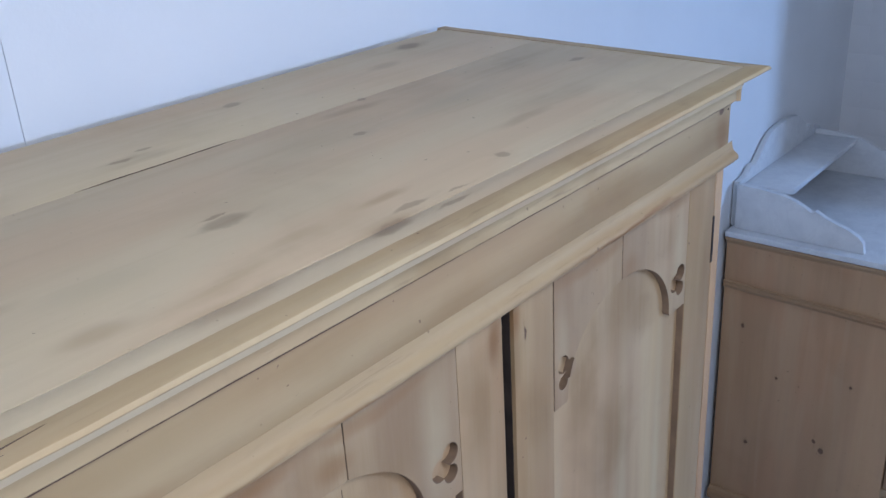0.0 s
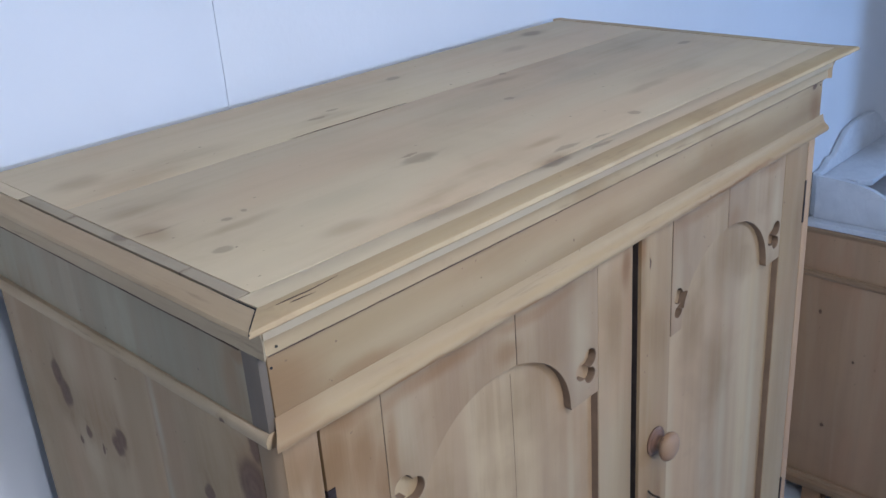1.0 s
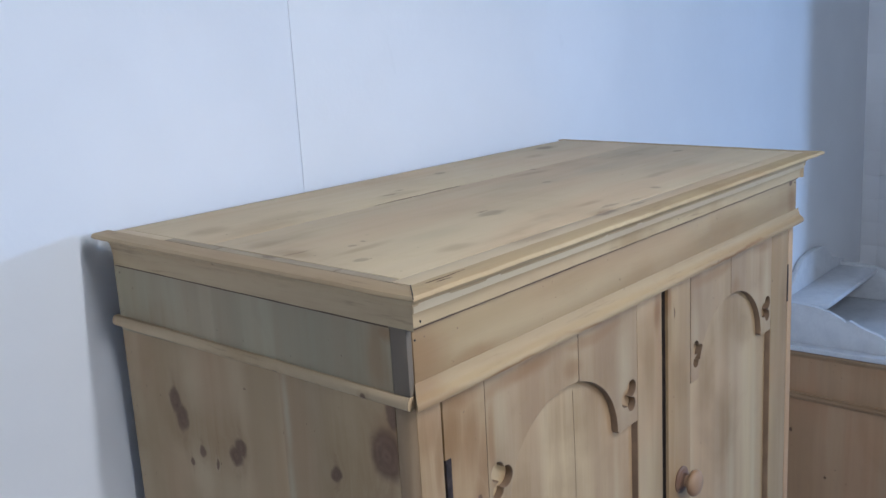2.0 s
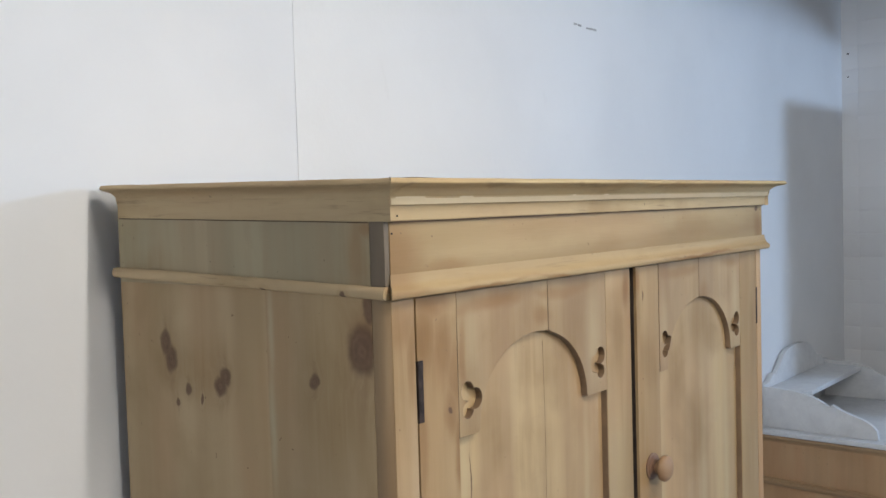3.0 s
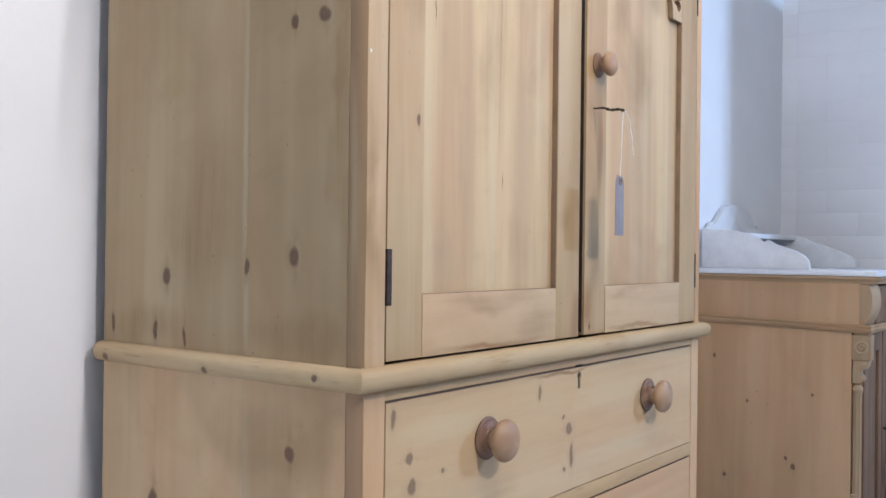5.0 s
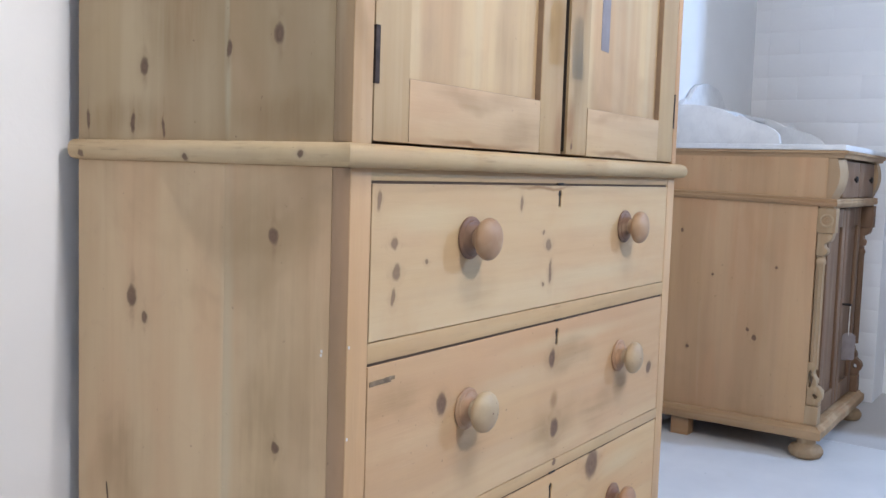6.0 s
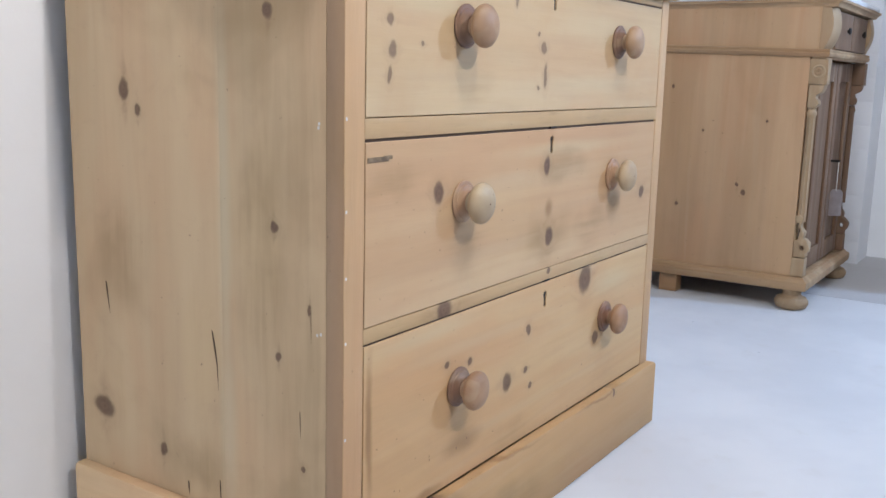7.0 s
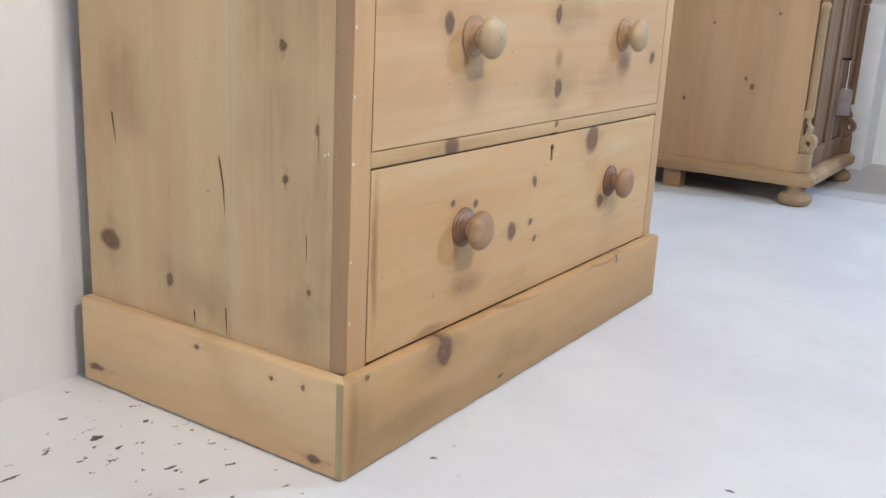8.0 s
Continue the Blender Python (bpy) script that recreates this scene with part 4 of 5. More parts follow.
part("crack", uphill(slab(-0.0026, 0.001, 0.022, 0.522, 1.8484, 1.8496, 0.0002, 20, 0.0004), 0.0125), CRACK_AND_GAP, press, "dark open joint under the cornice")


def split(run, width, words="dark drying split"):
    """A thin open split that tapers to both ends."""
    points = [Vector(a).lerp(Vector(b), k / 8) for a, b in zip(run, run[1:]) for k in range(8)] + [Vector(run[-1])]
    n = len(points)
    part("crack", tube(points, [width * math.sin(math.pi * ((i + 0.5) / n) ** 0.6) + 0.00005 for i in range(n)], 6), CRACK_AND_GAP, press, words)


split([(0.010, -0.0215, 1.8972), (0.040, -0.0225, 1.8972), (0.075, -0.0195, 1.8974)], 0.0008)
split([(0.020, -0.0270, 1.8968), (0.046, -0.0285, 1.8968)], 0.0009)
split([(0.0, 0.460, 0.450), (0.0, 0.4575, 0.432), (0.0, 0.453, 0.400)], 0.0013)
split([(0.0, 0.2305, 0.412), (0.0, 0.2255, 0.388), (0.0, 0.2215, 0.365), (0.0, 0.2195, 0.325)], 0.0014)
split([(0.0, 0.2865, 0.172), (0.0, 0.2855, 0.150)], 0.0011)
split([(0.0, 0.2200, 0.190), (0.0, 0.2185, 0.148)], 0.0009)
split([(0.0, 0.0665, 0.328), (0.0, 0.0655, 0.290)], 0.0008)
split([(0.0, 0.0470, 0.470), (0.0, 0.0465, 0.425)], 0.0006)
# top boards inside the cornice
part("top_board", uphill(slab(-0.0012, 0.0122, 0.0155, 0.40, 1.868, 1.8966, 0.0008, 24, 0.0005), 0.0125), PINE_BATTEN, press, "grey cross batten with an open joint along its edge")
part("top_board", uphill(slab(-0.0030, 0.0122, 0.4008, 0.511, 1.868, 1.8967, 0.0006), 0.0125), PINE_TOP, press)
part("top_board", slab(-0.0012, W + 0.009, -0.0142, 0.0140, 1.868, 1.8972, 0.0005, 40, 0.0004), PINE_TOP, press, "flat pine board behind the front cornice")
part("top_board", uphill(slab(0.0126, W + 0.009, 0.0144, 0.3245, 1.868, 1.8970, 0.0005), 0.0125), PINE_TOP, press)
part("top_board", uphill(slab(0.0126, W + 0.009, 0.3248, 0.511, 1.868, 1.8969, 0.0005), 0.0125), PINE_TOP, press)
part("crack", uphill(tube([(0.30 + 0.20 * f, 0.3246 + 0.0006 * math.sin(9 * f), 1.8971) for f in [i / 16 for i in range(17)]], [0.0006 * math.sin(math.pi * (i + 0.4) / 17) + 0.0001 for i in range(17)], 6), 0.0125), CRACK_AND_GAP, press, "dark opened stretch of a board joint")
part("crack", slab(-0.0035, -0.0012, -0.0145, 0.30, 1.880, 1.8958, 0), DARK, press, "dark open joint beside the cornice")


ROSE = [(0.0, 0.0), (1.24, 0.0), (1.29, 0.05), (1.29, 0.13), (1.22, 0.19), (1.08, 0.21), (1.05, 0.25), (1.02, 0.30), (0.84, 0.37), (0.74, 0.45), (0.66, 0.54), (0.0, 0.56)]
BALL = [(0.0, 0.54), (0.60, 0.55), (0.54, 0.64), (0.54, 0.78), (0.66, 0.90), (0.94, 0.97), (1.15, 1.08), (1.25, 1.24), (1.27, 1.40), (1.21, 1.57), (1.05, 1.73), (0.78, 1.86), (0.42, 1.94), (0.12, 1.96)]


def knob(centre, size, mat, parent, label):
    """A turned knob on a round rose."""
    part("knob", lathe([(r * size, a * size) for r, a in BALL], centre), mat, parent, label)
    part("knob_rose", lathe([(r * size, a * size) for r, a in ROSE], centre), TURNED if mat is TURNED_PALE else ROSE_WOOD, parent, "dark-stained round rose")
    if mat is TURNED_PALE:
        x, y, z = centre
        part("plug", lathe([(0.0, 0.0), (0.0014, 0.0), (0.0011, 0.0006), (0.0, 0.0006)], (x, y - 1.955 * size, z), 10), ROSE_WOOD, parent, "small dark plug in the knob's face")


# doors: arched top rail with a pierced trefoil on either side, sunk panel
def door(x0, x1, p0, p1, arch0, arch1, apex, joint, handed):
    z0, z1, tip, low = 0.9695, 1.7622, 1.5845, 1.0525
    front, back = 0.0, 0.022
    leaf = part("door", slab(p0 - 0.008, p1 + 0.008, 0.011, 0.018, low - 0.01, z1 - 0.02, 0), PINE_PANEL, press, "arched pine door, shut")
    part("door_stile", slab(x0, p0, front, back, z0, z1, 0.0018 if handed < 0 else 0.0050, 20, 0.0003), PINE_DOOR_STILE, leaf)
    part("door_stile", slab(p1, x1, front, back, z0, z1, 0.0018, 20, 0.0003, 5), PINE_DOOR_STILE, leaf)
    part("bottom_rail", slab(p0 + 0.0004, p1 - 0.0004, front, back, z0, low, 0.0012), PINE_LOW_RAIL, leaf)
    middle, half, rise = (arch0 + arch1) / 2, (arch1 - arch0) / 2, apex - tip
    arch = [(middle - half * math.cos(math.pi * i / 40), tip + 0.004 + rise * math.sin(math.pi * i / 40)) for i in range(41)]
    at_joint = max(z for x, z in arch if abs(x - joint) < 0.02)
    fit = 0.0006 if handed < 0 else 0.0
    left_half = [(p0 + fit, z1), (p0 + fit, tip), (arch0 - 0.002, tip)] + [p for p in arch if p[0] < joint - 0.003] + [(joint - 0.0005, at_joint), (joint - 0.0005, z1)]
    right_half = [(joint + 0.0005, z1), (joint + 0.0005, at_joint)] + [p for p in arch if p[0] > joint + 0.003] + [(arch1 + 0.002, tip), (p1 - 0.0004, tip), (p1 - 0.0004, z1)]
    holes = []
    for cx, inward in ((p0 + 0.0255, 1), (p1 - 0.0245, -1)):
        lobes = [(cx + 0.0080 * inward, 1.628, 0.0132), (cx - 0.0072 * inward, 1.628 + 0.0108, 0.0122), (cx - 0.0072 * inward, 1.628 - 0.0125, 0.0103)]
        holes.append(circle_union(lobes, (cx, 1.628), 80))
    for side, hole in ((left_half, holes[0]), (right_half, holes[1])):
        edged(part("top_rail", plate([side, hole], "y", front + 0.0003, 0.0108, 0.0008), PINE_DOOR_RAIL, leaf, "half of an arched rail pierced with a trefoil", angle=12), EDGE_SHADE)
    # thin brown strips paint the shade along the sunk panel's borders
    part("panel_edge", slab(p1 - 0.0007, p1 + 0.0002, 0.0015, 0.0109, low + 0.0008, tip - 0.0008, 0, 0), EDGE_SHADE, leaf, "brown shade painted on the stile's inner edge")
    part("panel_edge", slab(p0 + 0.001, p1 - 0.001, 0.0015, 0.0109, low - 0.0002, low + 0.0006, 0, 0), EDGE_SHADE, leaf, "brown shade painted on the rail's upper edge")
    edge = x0 if handed < 0 else x1
    line = [] if handed > 0 else [(joint + 0.002 * math.sin(5 * f), 0.0110, apex - 0.012 - 0.42 * f) for f in [i / 16 for i in range(17)]]
    if line:
        part("panel_joint", tube(line, [0.0004 * (1 - i / 17) + 0.0001 for i in range(17)], 6), SEAM_BROWN, leaf, "thin opened joint in the panel")
    for top in (1.689, 1.112):
        part("hinge", slab(edge - (0.0005 if handed < 0 else 0.0030), edge + (0.0085 if handed < 0 else 0.0026), -0.0012, 0.010, top - 0.072, top, 0.0008, 10, 0.0007, top), RUST, leaf, "dark iron butt hinge")
    return leaf


left_door = door(0.0495, 0.5510, 0.1225, 0.4755, 0.1640, 0.4180, 1.6900, 0.3210, -1)
right_door = door(0.5715, 1.0605, 0.648, 0.980, 0.677, 0.933, 1.6895, 0.8000, 1)
knob((0.612, 0.0, 1.437), 0.0168, TURNED, right_door, "small turned brown wooden knob")
# meeting edges, head and stop are coloured dark as shade between the doors
part("meeting_edge", slab(0.5705, 0.5717, 0.0052, 0.0215, 0.975, 1.760, 0.0003), GAP_SHADE, right_door, "door edge coloured dark for the gap's shade")
part("meeting_edge", slab(0.5508, 0.5518, 0.003, 0.0215, 0.972, 1.760, 0.0003), GAP_SHADE, left_door, "door edge coloured dark for the gap's shade")
part("door_head", slab(0.0462, 1.0622, 0.0225, 0.045, 1.735, 1.80, 0), GAP_SHADE, press)
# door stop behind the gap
part("door_stop", slab(0.515, 0.590, 0.060, 0.075, 0.9695, 1.765, 0), GAP_SHADE, press)
# old iron key
rod = [(0.597 - 0.010 * f + 0.0006 * math.sin(26 * f), 0.004 - 0.066 * f, 1.362 - 0.012 * f - 0.0012 * math.sin(13 * f)) for f in [i / 24 for i in range(25)]]
part("key", tube(rod, [0.0016 + (0.0007 + 0.0007 * math.sin(i * 1.7)) * min(1.0, max(0.0, (i - 6) / 4)) for i in range(25)]), KEY_IRON, right_door, "thin dark iron key in the lock")

# drawers
KEYHOLE_X = 0.568


def drawer(z0, z1, key_z, knob_z, wood, mat, words, shift=0.0, aside=0.0):
    hole = circle_union([(KEYHOLE_X + shift, key_z + 0.007, 0.0064), (KEYHOLE_X + shift, key_z, 0.0046), (KEYHOLE_X + shift, key_z - 0.006, 0.0044), (KEYHOLE_X + shift, key_z - 0.011, 0.0046)], (KEYHOLE_X + shift, key_z), 40)
    box = part("drawer", plate([rect(0.0514, 1.0456, z0, z1), hole], "y", 0.0006, 0.020, 0.0012), wood, press, words, angle=12)
    slot = [(KEYHOLE_X + shift + (u - KEYHOLE_X - shift) * 1.06, key_z + (v - key_z) * 1.04) for u, v in hole]
    # dark sheets on the drawer's edges paint the gap's shade
    part("drawer_edge", slab(0.052, 1.045, 0.0030, 0.0195, z1 - 0.0004, z1 + 0.0004, 0), GAP_SHADE, box, "upper edge coloured dark for the gap's shade")
    part("drawer_edge", slab(0.0510, 0.0517, 0.0030, 0.0195, z0, z1 - 0.001, 0), GAP_SHADE, box, "side edge coloured dark for the gap's shade")
    # black plug paints the shade inside the keyhole
    part("keyhole", plate([slot], "y", 0.0032, 0.0190, 0.0002), DARK, box, "keyhole filled black for its inner shade")
    knob((0.279 + aside, 0.0006, knob_z), 0.0242, mat, box, "turned wooden knob")
    knob((0.829 + aside * 0.3, 0.0006, knob_z), 0.0242, mat, box, "turned wooden knob")
    part("drawer_bottom", slab(0.06, 1.035, 0.022, D - 0.03, z0 + 0.01, z0 + 0.02, 0), PINE_INSIDE, box)


drawer(0.7158, 0.9168, 0.896, 0.840, PINE_DRAWER_PALE, TURNED, "pale pine drawer with brown knobs, shut", -0.010)
drawer(0.4417, 0.6842, 0.659, 0.587, PINE_DRAWER, TURNED_PALE, "pale pine drawer with greyish knobs, shut", 0.0, 0.006)
drawer(0.1458, 0.4162, 0.386, 0.300, PINE_DRAWER_HONEY, TURNED, "honey-coloured pine drawer with brown knobs, shut", 0.0, 0.006)
# old gouges in the middle drawer's corner; brown strips paint the shade in drawer gaps
for x0, x1, z0, z1 in ((0.056, 0.100, 0.6575, 0.6645), (0.088, 0.116, 0.6600, 0.6655), (0.096, 0.150, 0.6662, 0.6684)):
    part("gouge", slab(x0, x1, 0.0003, 0.0020, z0, z1, 0.0004, 8, 0.0022, x0 * 40), GOUGED, press, "worn brown gouge in the drawer front")
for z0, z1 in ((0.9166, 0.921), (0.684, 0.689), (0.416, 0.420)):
    part("gap_strip", slab(0.052, 1.045, 0.0034, 0.0046, z0, z1, 0), CRACK_AND_GAP, press, "brown strip for the shade in the gap over a drawer")
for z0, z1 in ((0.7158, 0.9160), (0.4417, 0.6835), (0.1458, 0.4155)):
    part("gap_strip", slab(0.0486, 0.0516, 0.0024, 0.0036, z0, z1, 0), CRACK_AND_GAP, press, "brown strip for the shade in the gap beside a drawer")

FILLER = plain("white_filler", (0.62, 0.58, 0.52), 0.8)
for y, z in ((0.034, 0.703), (0.033, 0.708), (0.036, 0.438), (0.030, 0.440)):
    part("filler_spot", slab(-0.0006, 0.0004, y - 0.0016, y + 0.0016, z - 0.002, z + 0.002, 0.0004), FILLER, press, "dab of white filler")
for x, z in ((0.0125, 0.715), (0.0125, 0.60), (0.0125, 0.515), (0.0125, 0.43), (0.0125, 0.30), (0.0125, 0.215), (0.014, 1.355)):
    part("filler_spot", slab(x - 0.0016, x + 0.0016, -0.0006, 0.001, z - 0.002, z + 0.002, 0.0004), FILLER, press, "dab of white filler")
for x, z in ((0.556, 0.9195), (0.569, 0.6865), (0.568, 0.4185)):
    part("strike_notch", slab(x - 0.010, x + 0.012, -0.0006, 0.003, z - 0.0012, z + 0.0022, 0.0004), DARK, press, "dark worn notch over the lock")
for x, y, z in ((0.0085, -0.0042, 1.8365), (1.076, -0.0042, 1.8420), (0.013, -0.0092, 1.8560)):
    part("nail_hole", lathe([(0.0, -0.0010), (0.0013, -0.0010), (0.0013, 0.0004), (0.0, 0.0004)], (x, y, z), 10), DARK, press, "dark nail hole")
# price tag hung on the key
tag = thing("price_tag", (0.588, -0.060, 1.35), "grey card tag on a pale string hung from the key", "tag", "price tags")
card = [(-0.019, -0.049), (0.019, -0.049), (0.0205, -0.046), (0.0205, 0.040), (0.012, 0.051), (-0.012, 0.051), (-0.0205, 0.040), (-0.0205, -0.046)]
bm = plate([card, [(0.003 * math.cos(i * math.pi / 8), 0.042 + 0.003 * math.sin(i * math.pi / 8)) for i in range(16)]], "y", -0.0006, 0.0006, 0.0003)
bmesh.ops.rotate(bm, cent=(0, 0, 0), matrix=Matrix.Rotation(radians(7), 3, "Z"), verts=bm.verts)
bmesh.ops.translate(bm, vec=(0.578, -0.060, 1.189), verts=bm.verts)
part("card", bm, CARD, tag)
ring = [(0.578 + 0.0052 * math.cos(a), -0.0612, 1.231 + 0.0052 * math.sin(a)) for a in [2 * math.pi * i / 16 for i in range(17)]]
part("eyelet", tube(ring, 0.0020, 6), BROWN_CARD, tag, "dark punched eyelet")
part("string", tube([(0.588 - 0.010 * f, -0.060, 1.351 - 0.120 * f) for f in [i / 12 for i in range(13)]], 0.0011), STRING, tag)
part("string", tube([(0.588 + 0.016 * math.sin(1.5 * f), -0.060 - 0.012 * f, 1.351 - 0.075 * f * f) for f in [i / 12 for i in range(13)]], 0.0010), STRING, tag, "loose end of the string")


# ---- the washstand ----
X0, X1, YF, YB = 2.44, 3.15, -0.02, 0.54
stand = thing("washstand", (X0, YF, 0), "pine washstand with carved columns under a white marble top", "washstand")
# case
part("side_panel", slab(X0, X0 + 0.022, 0.006, YB, 0.112, 0.8745, 0.002), WASH_SIDE, stand)
part("side_panel", slab(X1 - 0.022, X1, 0.006, YB, 0.112, 0.8745, 0.002), WASH_SIDE, stand)
part("upper_case", slab(X0 - 0.003, X0 + 0.022, -0.018, YB, 0.876, 1.036, 0.002), WASH_SIDE, stand)
part("upper_case", slab(X1 - 0.022, X1 + 0.003, -0.018, YB, 0.876, 1.036, 0.002), WASH_SIDE, stand)
part("back_board", slab(X0 + 0.02, X1 - 0.02, YB - 0.015, YB, 0.10, 1.03, 0), WASH_FRONT_SHADED, stand)
RAIL = [(0.0, 0.859), (0.006, 0.860), (0.010, 0.865), (0.011, 0.871), (0.008, 0.876), (0.010, 0.880), (0.009, 0.884), (0.0, 0.886)]
UNDER = [(0.0, 1.020), (0.004, 1.021), (0.006, 1.028), (0.012, 1.034), (0.018, 1.037), (0.019, 1.0445), (0.0, 1.0445)]
BASE = [(0.0, 0.068), (0.020, 0.068), (0.023, 0.073), (0.023, 0.096), (0.019, 0.101), (0.013, 0.104), (0.009, 0.112), (0.0, 0.114)]
for name, profile, front_y in (("middle_rail", RAIL, -0.045), ("top_moulding", UNDER, -0.062), ("base_moulding", BASE, -0.03)):
    lift = 0.012 if name == "middle_rail" else 0.0
    part(name, uphill(moulding(profile, (X0, YB), (-1, 0), (X0, front_y), (-1, -1), 20, 0.0008, 11), lift), WASH_TRIM, stand)
    part(name, moulding(profile, (X0, front_y), (-1, -1), (X1, front_y), (1, -1), 20, 0.0008, 12), WASH_TRIM, stand)
    part(name, moulding(profile, (X1, front_y), (1, -1), (X1, YB), (1, 0), 20, 0.0008, 13), WASH_TRIM, stand)
part("frieze", slab(X0 + 0.002, X1 - 0.002, -0.045, 0.0, 0.60 + 0.254, 0.879, 0.001), WASH_TRIM, stand)
part("base_board", slab(X0 + 0.002, X1 - 0.002, -0.03, YB - 0.02, 0.07, 0.112, 0.001), WASH_TRIM, stand)
part("top_frame", slab(X0 + 0.002, X1 - 0.002, -0.062, YB - 0.02, 1.021, 1.044, 0.001), WASH_TRIM, stand)
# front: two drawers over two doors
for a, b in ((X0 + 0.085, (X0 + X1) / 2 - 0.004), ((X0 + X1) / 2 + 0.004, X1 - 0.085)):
    front = part("drawer", slab(a, b, -0.052, 0.0, 0.888, 1.014, 0.004), WASH_FRONT_SHADED, stand)
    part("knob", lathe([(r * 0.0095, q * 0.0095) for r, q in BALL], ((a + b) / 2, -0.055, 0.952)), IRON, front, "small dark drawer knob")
    leaf = part("door", slab(a, b, -0.006, 0.014, 0.122, 0.848, 0.003), WASH_FRONT_SHADED, stand, "panelled pine door, shut")
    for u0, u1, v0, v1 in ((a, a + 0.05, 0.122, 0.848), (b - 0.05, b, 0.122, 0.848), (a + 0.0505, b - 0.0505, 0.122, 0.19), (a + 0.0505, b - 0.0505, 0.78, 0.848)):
        part("door_rail", slab(u0, u1, -0.016, -0.0055, v0, v1, 0.003), WASH_FRONT_SHADED, leaf)
part("divider", slab((X0 + X1) / 2 - 0.003, (X0 + X1) / 2 + 0.003, -0.035, 0.0, 0.885, 1.018, 0.001), WASH_TRIM, stand)
# bowed drawer ends on the corners
for side, x in ((1, X0), (-1, X1)):
    rows = []
    for i in range(13):
        f = i / 12
        z = 0.882 + 0.137 * f
        bow = 0.018 * math.sin(math.pi * f) - 0.016 * (1 - f)
        rows.append([(x - 0.0005 * side, -0.015, z), (x - 0.0005 * side, -0.046 - bow, z), (x + 0.03 * side, -0.058 - bow, z), (x + 0.082 * side, -0.056 - bow, z), (x + 0.082 * side, -0.015, z)])
    part("corner_block", loft(rows), WASH_CARVED, stand, "bowed pale corner block")
# carved columns: ringed capital on a waisted bracket, slim shaft, pierced scroll foot on a small block
BRACKET = [(0.004, 0.7685), (0.004, 0.692), (-0.020, 0.690), (-0.027, 0.697), (-0.031, 0.706), (-0.030, 0.716), (-0.023, 0.722), (-0.022, 0.732), (-0.030, 0.738), (-0.040, 0.744), (-0.046, 0.753), (-0.048, 0.7685)]
FOOT = [(0.006, 0.182), (0.006, 0.326), (-0.008, 0.331), (-0.016, 0.322), (-0.019, 0.310), (-0.014, 0.298), (-0.011, 0.287), (-0.018, 0.279), (-0.026, 0.270), (-0.026, 0.258), (-0.024, 0.249), (-0.034, 0.243), (-0.044, 0.231), (-0.047, 0.217), (-0.043, 0.203), (-0.036, 0.194), (-0.038, 0.186), (-0.034, 0.182)]
HOLLOW = [(-0.004 + (0.0075 + 0.002 * math.sin(3 * a)) * math.cos(a), 0.272 + 0.030 * math.sin(a)) for a in [2 * math.pi * k / 18 for k in range(18)]]
EYE = [(-0.021 + 0.007 * math.cos(a), 0.216 + 0.009 * math.sin(a)) for a in [2 * math.pi * k / 14 for k in range(14)]]
for side, x in ((1, X0), (-1, X1)):
    # the far column takes the darker wood to paint its shade
    carved = WASH_CARVED if side > 0 else WASH_FRONT_SHADED
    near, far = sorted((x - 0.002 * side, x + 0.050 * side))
    column = part("column", slab(min(x + 0.0225 * side, x + 0.078 * side), max(x + 0.0225 * side, x + 0.078 * side), 0.007, 0.024, 0.114, 0.855, 0.003), WASH_FRONT_SHADED, stand, "pilaster behind a carved half column")
    part("capital", slab(near, far, -0.053, 0.0055, 0.769, 0.8535, 0.004, 4, 0.002), carved, column, "pale square capital with a turned ring")
    for radius in (0.019, 0.008):
        rows = []
        for k in range(20):
            a = 2 * math.pi * k / 20
            rows.append([(x - 0.002 * side - 0.0035 * math.cos(q) * side, -0.025 + (radius + 0.0035 * math.sin(q)) * math.cos(a), 0.812 + (radius + 0.0035 * math.sin(q)) * math.sin(a)) for q in [2 * math.pi * i / 8 for i in range(8)]])
        rows.append(rows[0])
        part("ring", loft(rows, True, False), carved, column)
    bm = plate([BRACKET], "x", near + 0.004, far - 0.006, 0.004)
    for v in bm.verts:
        v.co += noise.noise_vector(v.co * 60) * 0.003
    part("bracket", bm, carved, column, "waisted carved bracket")
    c = x + 0.017 * side
    shaft = [(0.0, 0.305), (0.0135, 0.305), (0.0135, 0.66), (0.016, 0.664), (0.018, 0.672), (0.016, 0.680), (0.013, 0.684), (0.015, 0.690), (0.0, 0.690)]
    bm = lathe(shaft, (c, -0.010, 0), 24, (0, 0, 1))
    for v in bm.verts:
        a = math.atan2(v.co.y + 0.010, v.co.x - c)
        if v.co.z < 0.662:
            v.co.x, v.co.y = c + (v.co.x - c) * (1 + 0.1 * math.cos(8 * a)), -0.010 + (v.co.y + 0.010) * (1 + 0.1 * math.cos(8 * a))
    part("shaft", bm, carved, column, "slim fluted half column, worn pale")
    bm = plate([FOOT, HOLLOW, EYE], "x", near + 0.002, far - 0.012, 0.003)
    for v in bm.verts:
        v.co += noise.noise_vector(v.co * 50) * 0.0035
    part("carved_foot", bm, carved, column, "pierced scroll foot, worn pale")
    part("pedestal", slab(near - 0.001, far - 0.006, -0.036, 0.008, 0.1145, 0.180, 0.004, 4, 0.0015), carved, column)
# feet
BUN = [(0.0, 0.0), (0.038, 0.0), (0.050, 0.005), (0.057, 0.017), (0.057, 0.028), (0.049, 0.040), (0.036, 0.045), (0.031, 0.050), (0.033, 0.069), (0.0, 0.069)]
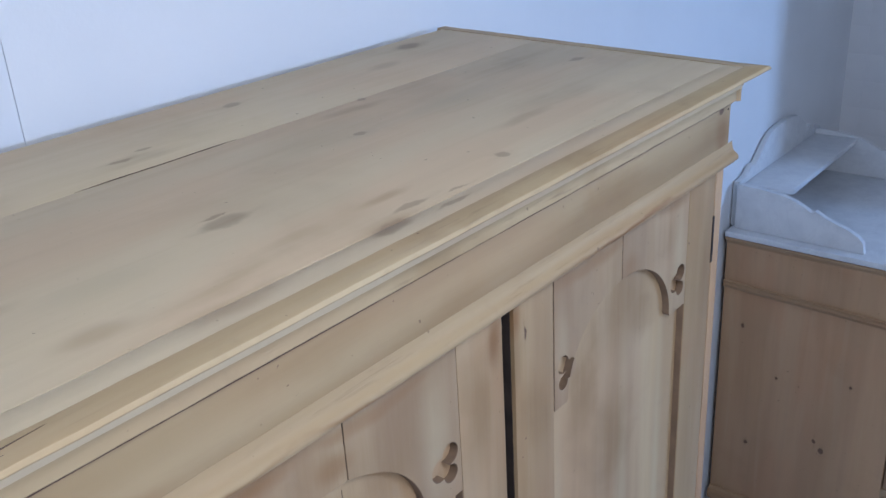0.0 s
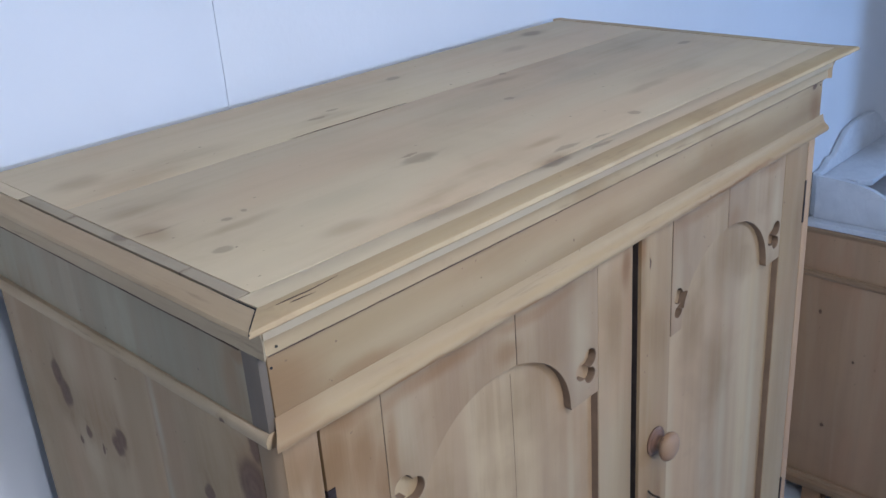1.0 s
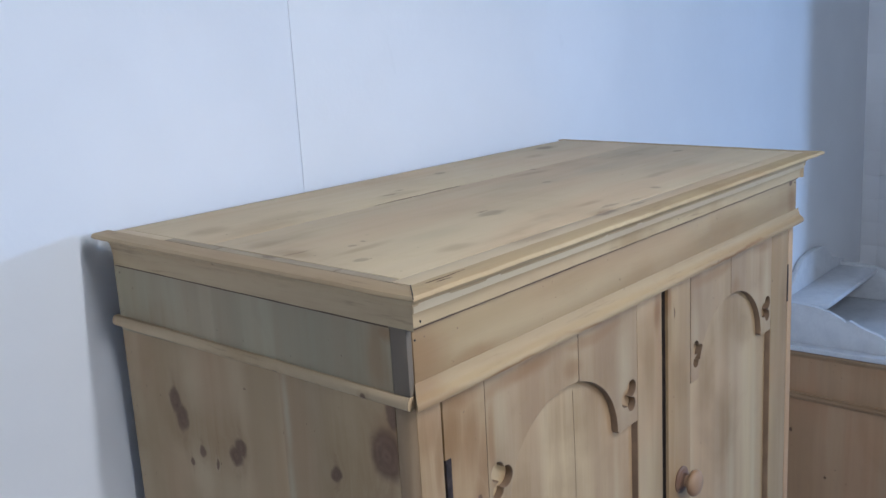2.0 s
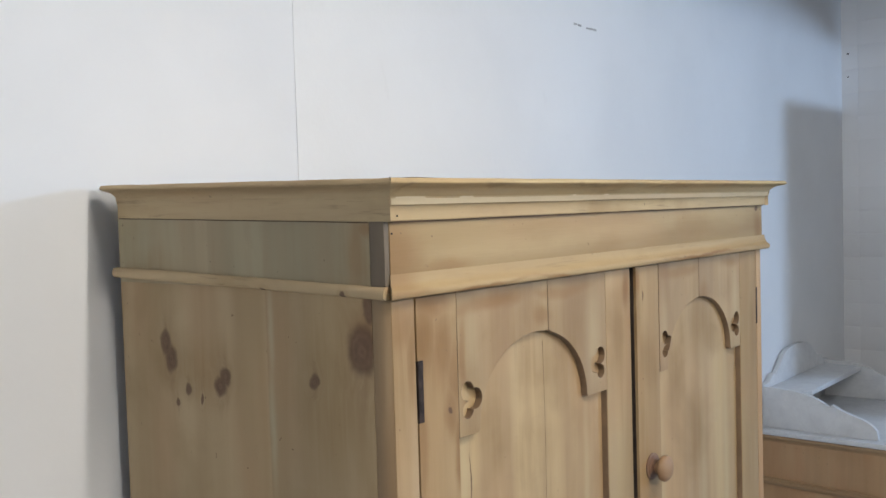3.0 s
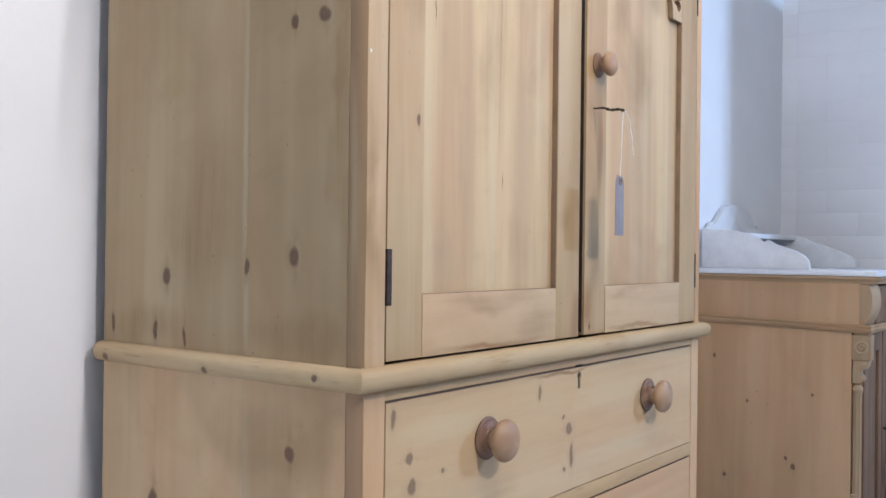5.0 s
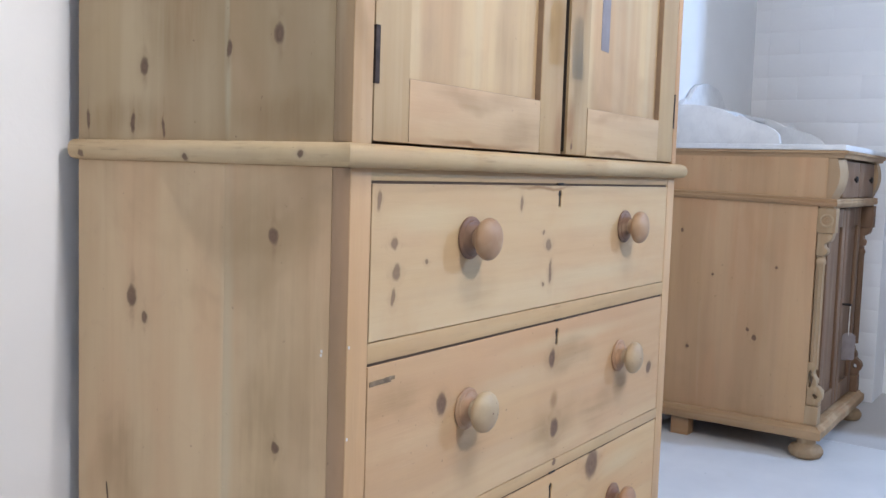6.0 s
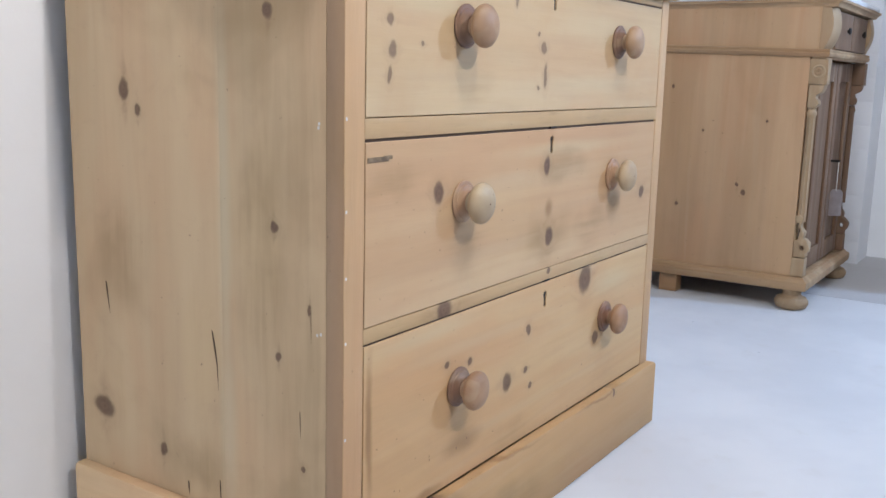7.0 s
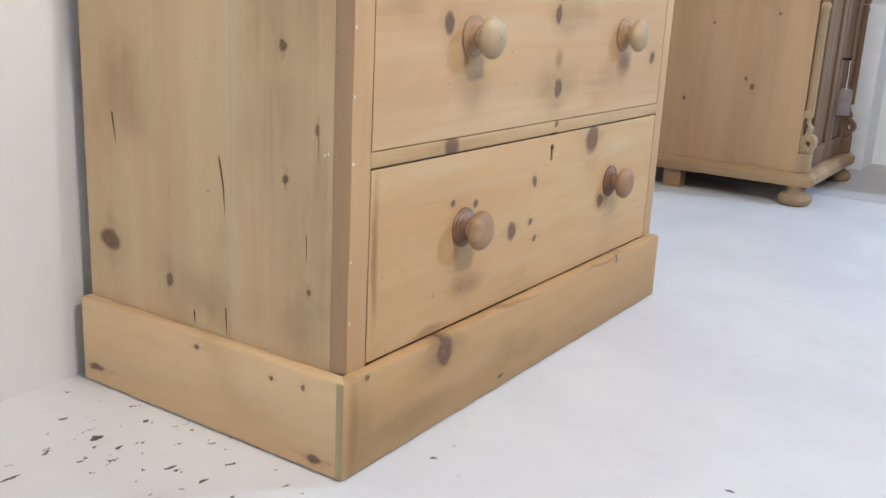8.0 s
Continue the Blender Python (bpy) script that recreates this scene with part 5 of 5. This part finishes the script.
for x in (X0 + 0.012, X1 - 0.04):
    part("bun_foot", lathe(BUN, (x, -0.002, 0), 28, (0, 0, 1)), WASH_FOOT, stand, "turned bun foot")
for x in (X0 - 0.006, X1 - 0.06):
    part("block_foot", slab(x, x + 0.06, 0.408, 0.474, 0.0, 0.069, 0.003), WASH_TRIM, stand, "square block foot")
# key and tag on the door
KX = (X0 + X1) / 2 + 0.028
part("key", tube([(KX, -0.014 - 0.034 * f, 0.492) for f in (0, 0.5, 1)], 0.0045), IRON, stand, "dark iron key")
stand_tag = thing("price_tag", (KX, -0.046, 0.49), "grey-brown card tag on a pale string on the washstand door", "tag", "price tags")
part("string", tube([(KX, -0.044, 0.488 - 0.108 * f) for f in (0, 0.5, 1)], 0.0018), STRING, stand_tag)
bm = plate([[(u * 1.15, v) for u, v in card]], "y", -0.0006, 0.0006, 0.0003)
bmesh.ops.rotate(bm, cent=(0, 0, 0), matrix=Matrix.Rotation(radians(-62), 3, "Z"), verts=bm.verts)
bmesh.ops.translate(bm, vec=(KX, -0.046, 0.336), verts=bm.verts)
part("card", bm, BROWN_CARD, stand_tag)

# marble top with its shaped splash back and shelf: a loose stone set on the case
top = thing("marble_top", (X0, YF, 1.045), "white veined marble washstand top with shaped splashback and shelf", "marble top")
part("top_slab", slab(X0 - 0.018, X1 + 0.020, -0.074, YB + 0.003, 1.0455, 1.064, 0.004), MARBLE, top)
left_cheek = [(YB - 0.012, 1.0645), (YB - 0.012, 1.206), (0.46, 1.204), (0.40, 1.198), (0.355, 1.186), (0.322, 1.170), (0.306, 1.160), (0.298, 1.160), (0.293, 1.167), (0.285, 1.163), (0.262, 1.150), (0.235, 1.141), (0.200, 1.129), (0.170, 1.114), (0.153, 1.097), (0.147, 1.0645)]
for x in (X0 + 0.016, X1 - 0.036):
    part("side_splash", plate([left_cheek], "x", x, x + 0.02, 0.002), MARBLE, top)
mid, reach = (X0 + X1) / 2 + 0.03, (X1 - X0) / 2 - 0.008
half_line = [(1.0, 1.206), (0.90, 1.207), (0.82, 1.214), (0.76, 1.230), (0.71, 1.234), (0.675, 1.226), (0.62, 1.234), (0.53, 1.258), (0.43, 1.284), (0.32, 1.300), (0.16, 1.308), (0.0, 1.310)]
crest = [(mid - reach, 1.0645)] + [(mid - reach * f, z) for f, z in half_line] + [(mid + reach * f, z) for f, z in half_line[-2::-1]] + [(mid + reach, 1.0645)]
part("splash_back", plate([crest], "y", YB - 0.010, YB + 0.010, 0.002), MARBLE, top)
part("shelf", plate([[(mid - reach + 0.03, YB - 0.011), (mid - reach + 0.03, 0.42), (mid - reach + 0.06, 0.385), (mid + reach - 0.06, 0.385), (mid + reach - 0.03, 0.42), (mid + reach - 0.03, YB - 0.011)]], "y", -0.009, 0.009, 0.002), MARBLE, top)
shelf = [o for o in top.children if o.name.startswith("shelf")][-1]
for v in shelf.data.vertices:
    x, y, z = v.co + origin(shelf)
    v.co = Vector((x, z, 1.184 * S + y)) - origin(shelf)


# dark marks on the end wall
for y, z, size in ((0.338, 2.556, 0.004), (0.326, 2.561, 0.003), (0.323, 2.553, 0.004), (0.528, 2.47, 0.004), (0.528, 2.37, 0.003)):
    part("scrape", slab(WALL_X - 0.0016, WALL_X + 0.003, y - size, y + size, z - size, z + size * 0.6, 0.0004, 5, 0.003, y * 31), DARK, wall_right, "small dark mark in the paint")


# ---- bricks of the end wall ----
def brick_mesh(length, height):
    bm = slab(0.0, 0.0145, 0.0, length, 0.0, height, 0.0007, 0)
    bmesh.ops.scale(bm, vec=(S, S, S), verts=bm.verts)
    for v in bm.verts:
        v.co += noise.noise_vector(v.co * 30 + Vector((length * 9, 0, 0))) * 0.0008
    mesh = bpy.data.meshes.new("brick")
    bm.to_mesh(mesh)
    bm.free()
    mesh.materials.append(BRICK_PAINT)
    smooth(mesh, 60)
    return mesh


COURSE, LENGTH, JOINT = 0.1, 0.262, 0.0006
whole, half = brick_mesh(LENGTH, COURSE - JOINT), brick_mesh(LENGTH / 2, COURSE - JOINT)
rng = random.Random(4)
row, z = 0, 0.0
while z < CEIL - COURSE:
    y, first = RECESS_Y, row % 2 == 1
    while y < WALL_Y - 0.05:
        step = LENGTH / 2 if first or y + LENGTH > WALL_Y + 0.01 else LENGTH
        ob = new("brick", half if step < LENGTH else whole)
        ob.parent = wall_right
        ob.location = Vector((WALL_X - rng.uniform(0.0, 0.0006), y + JOINT / 2, z + JOINT / 2)) * S - origin(wall_right)
        y, first = y + step, False
    row, z = row + 1, z + COURSE
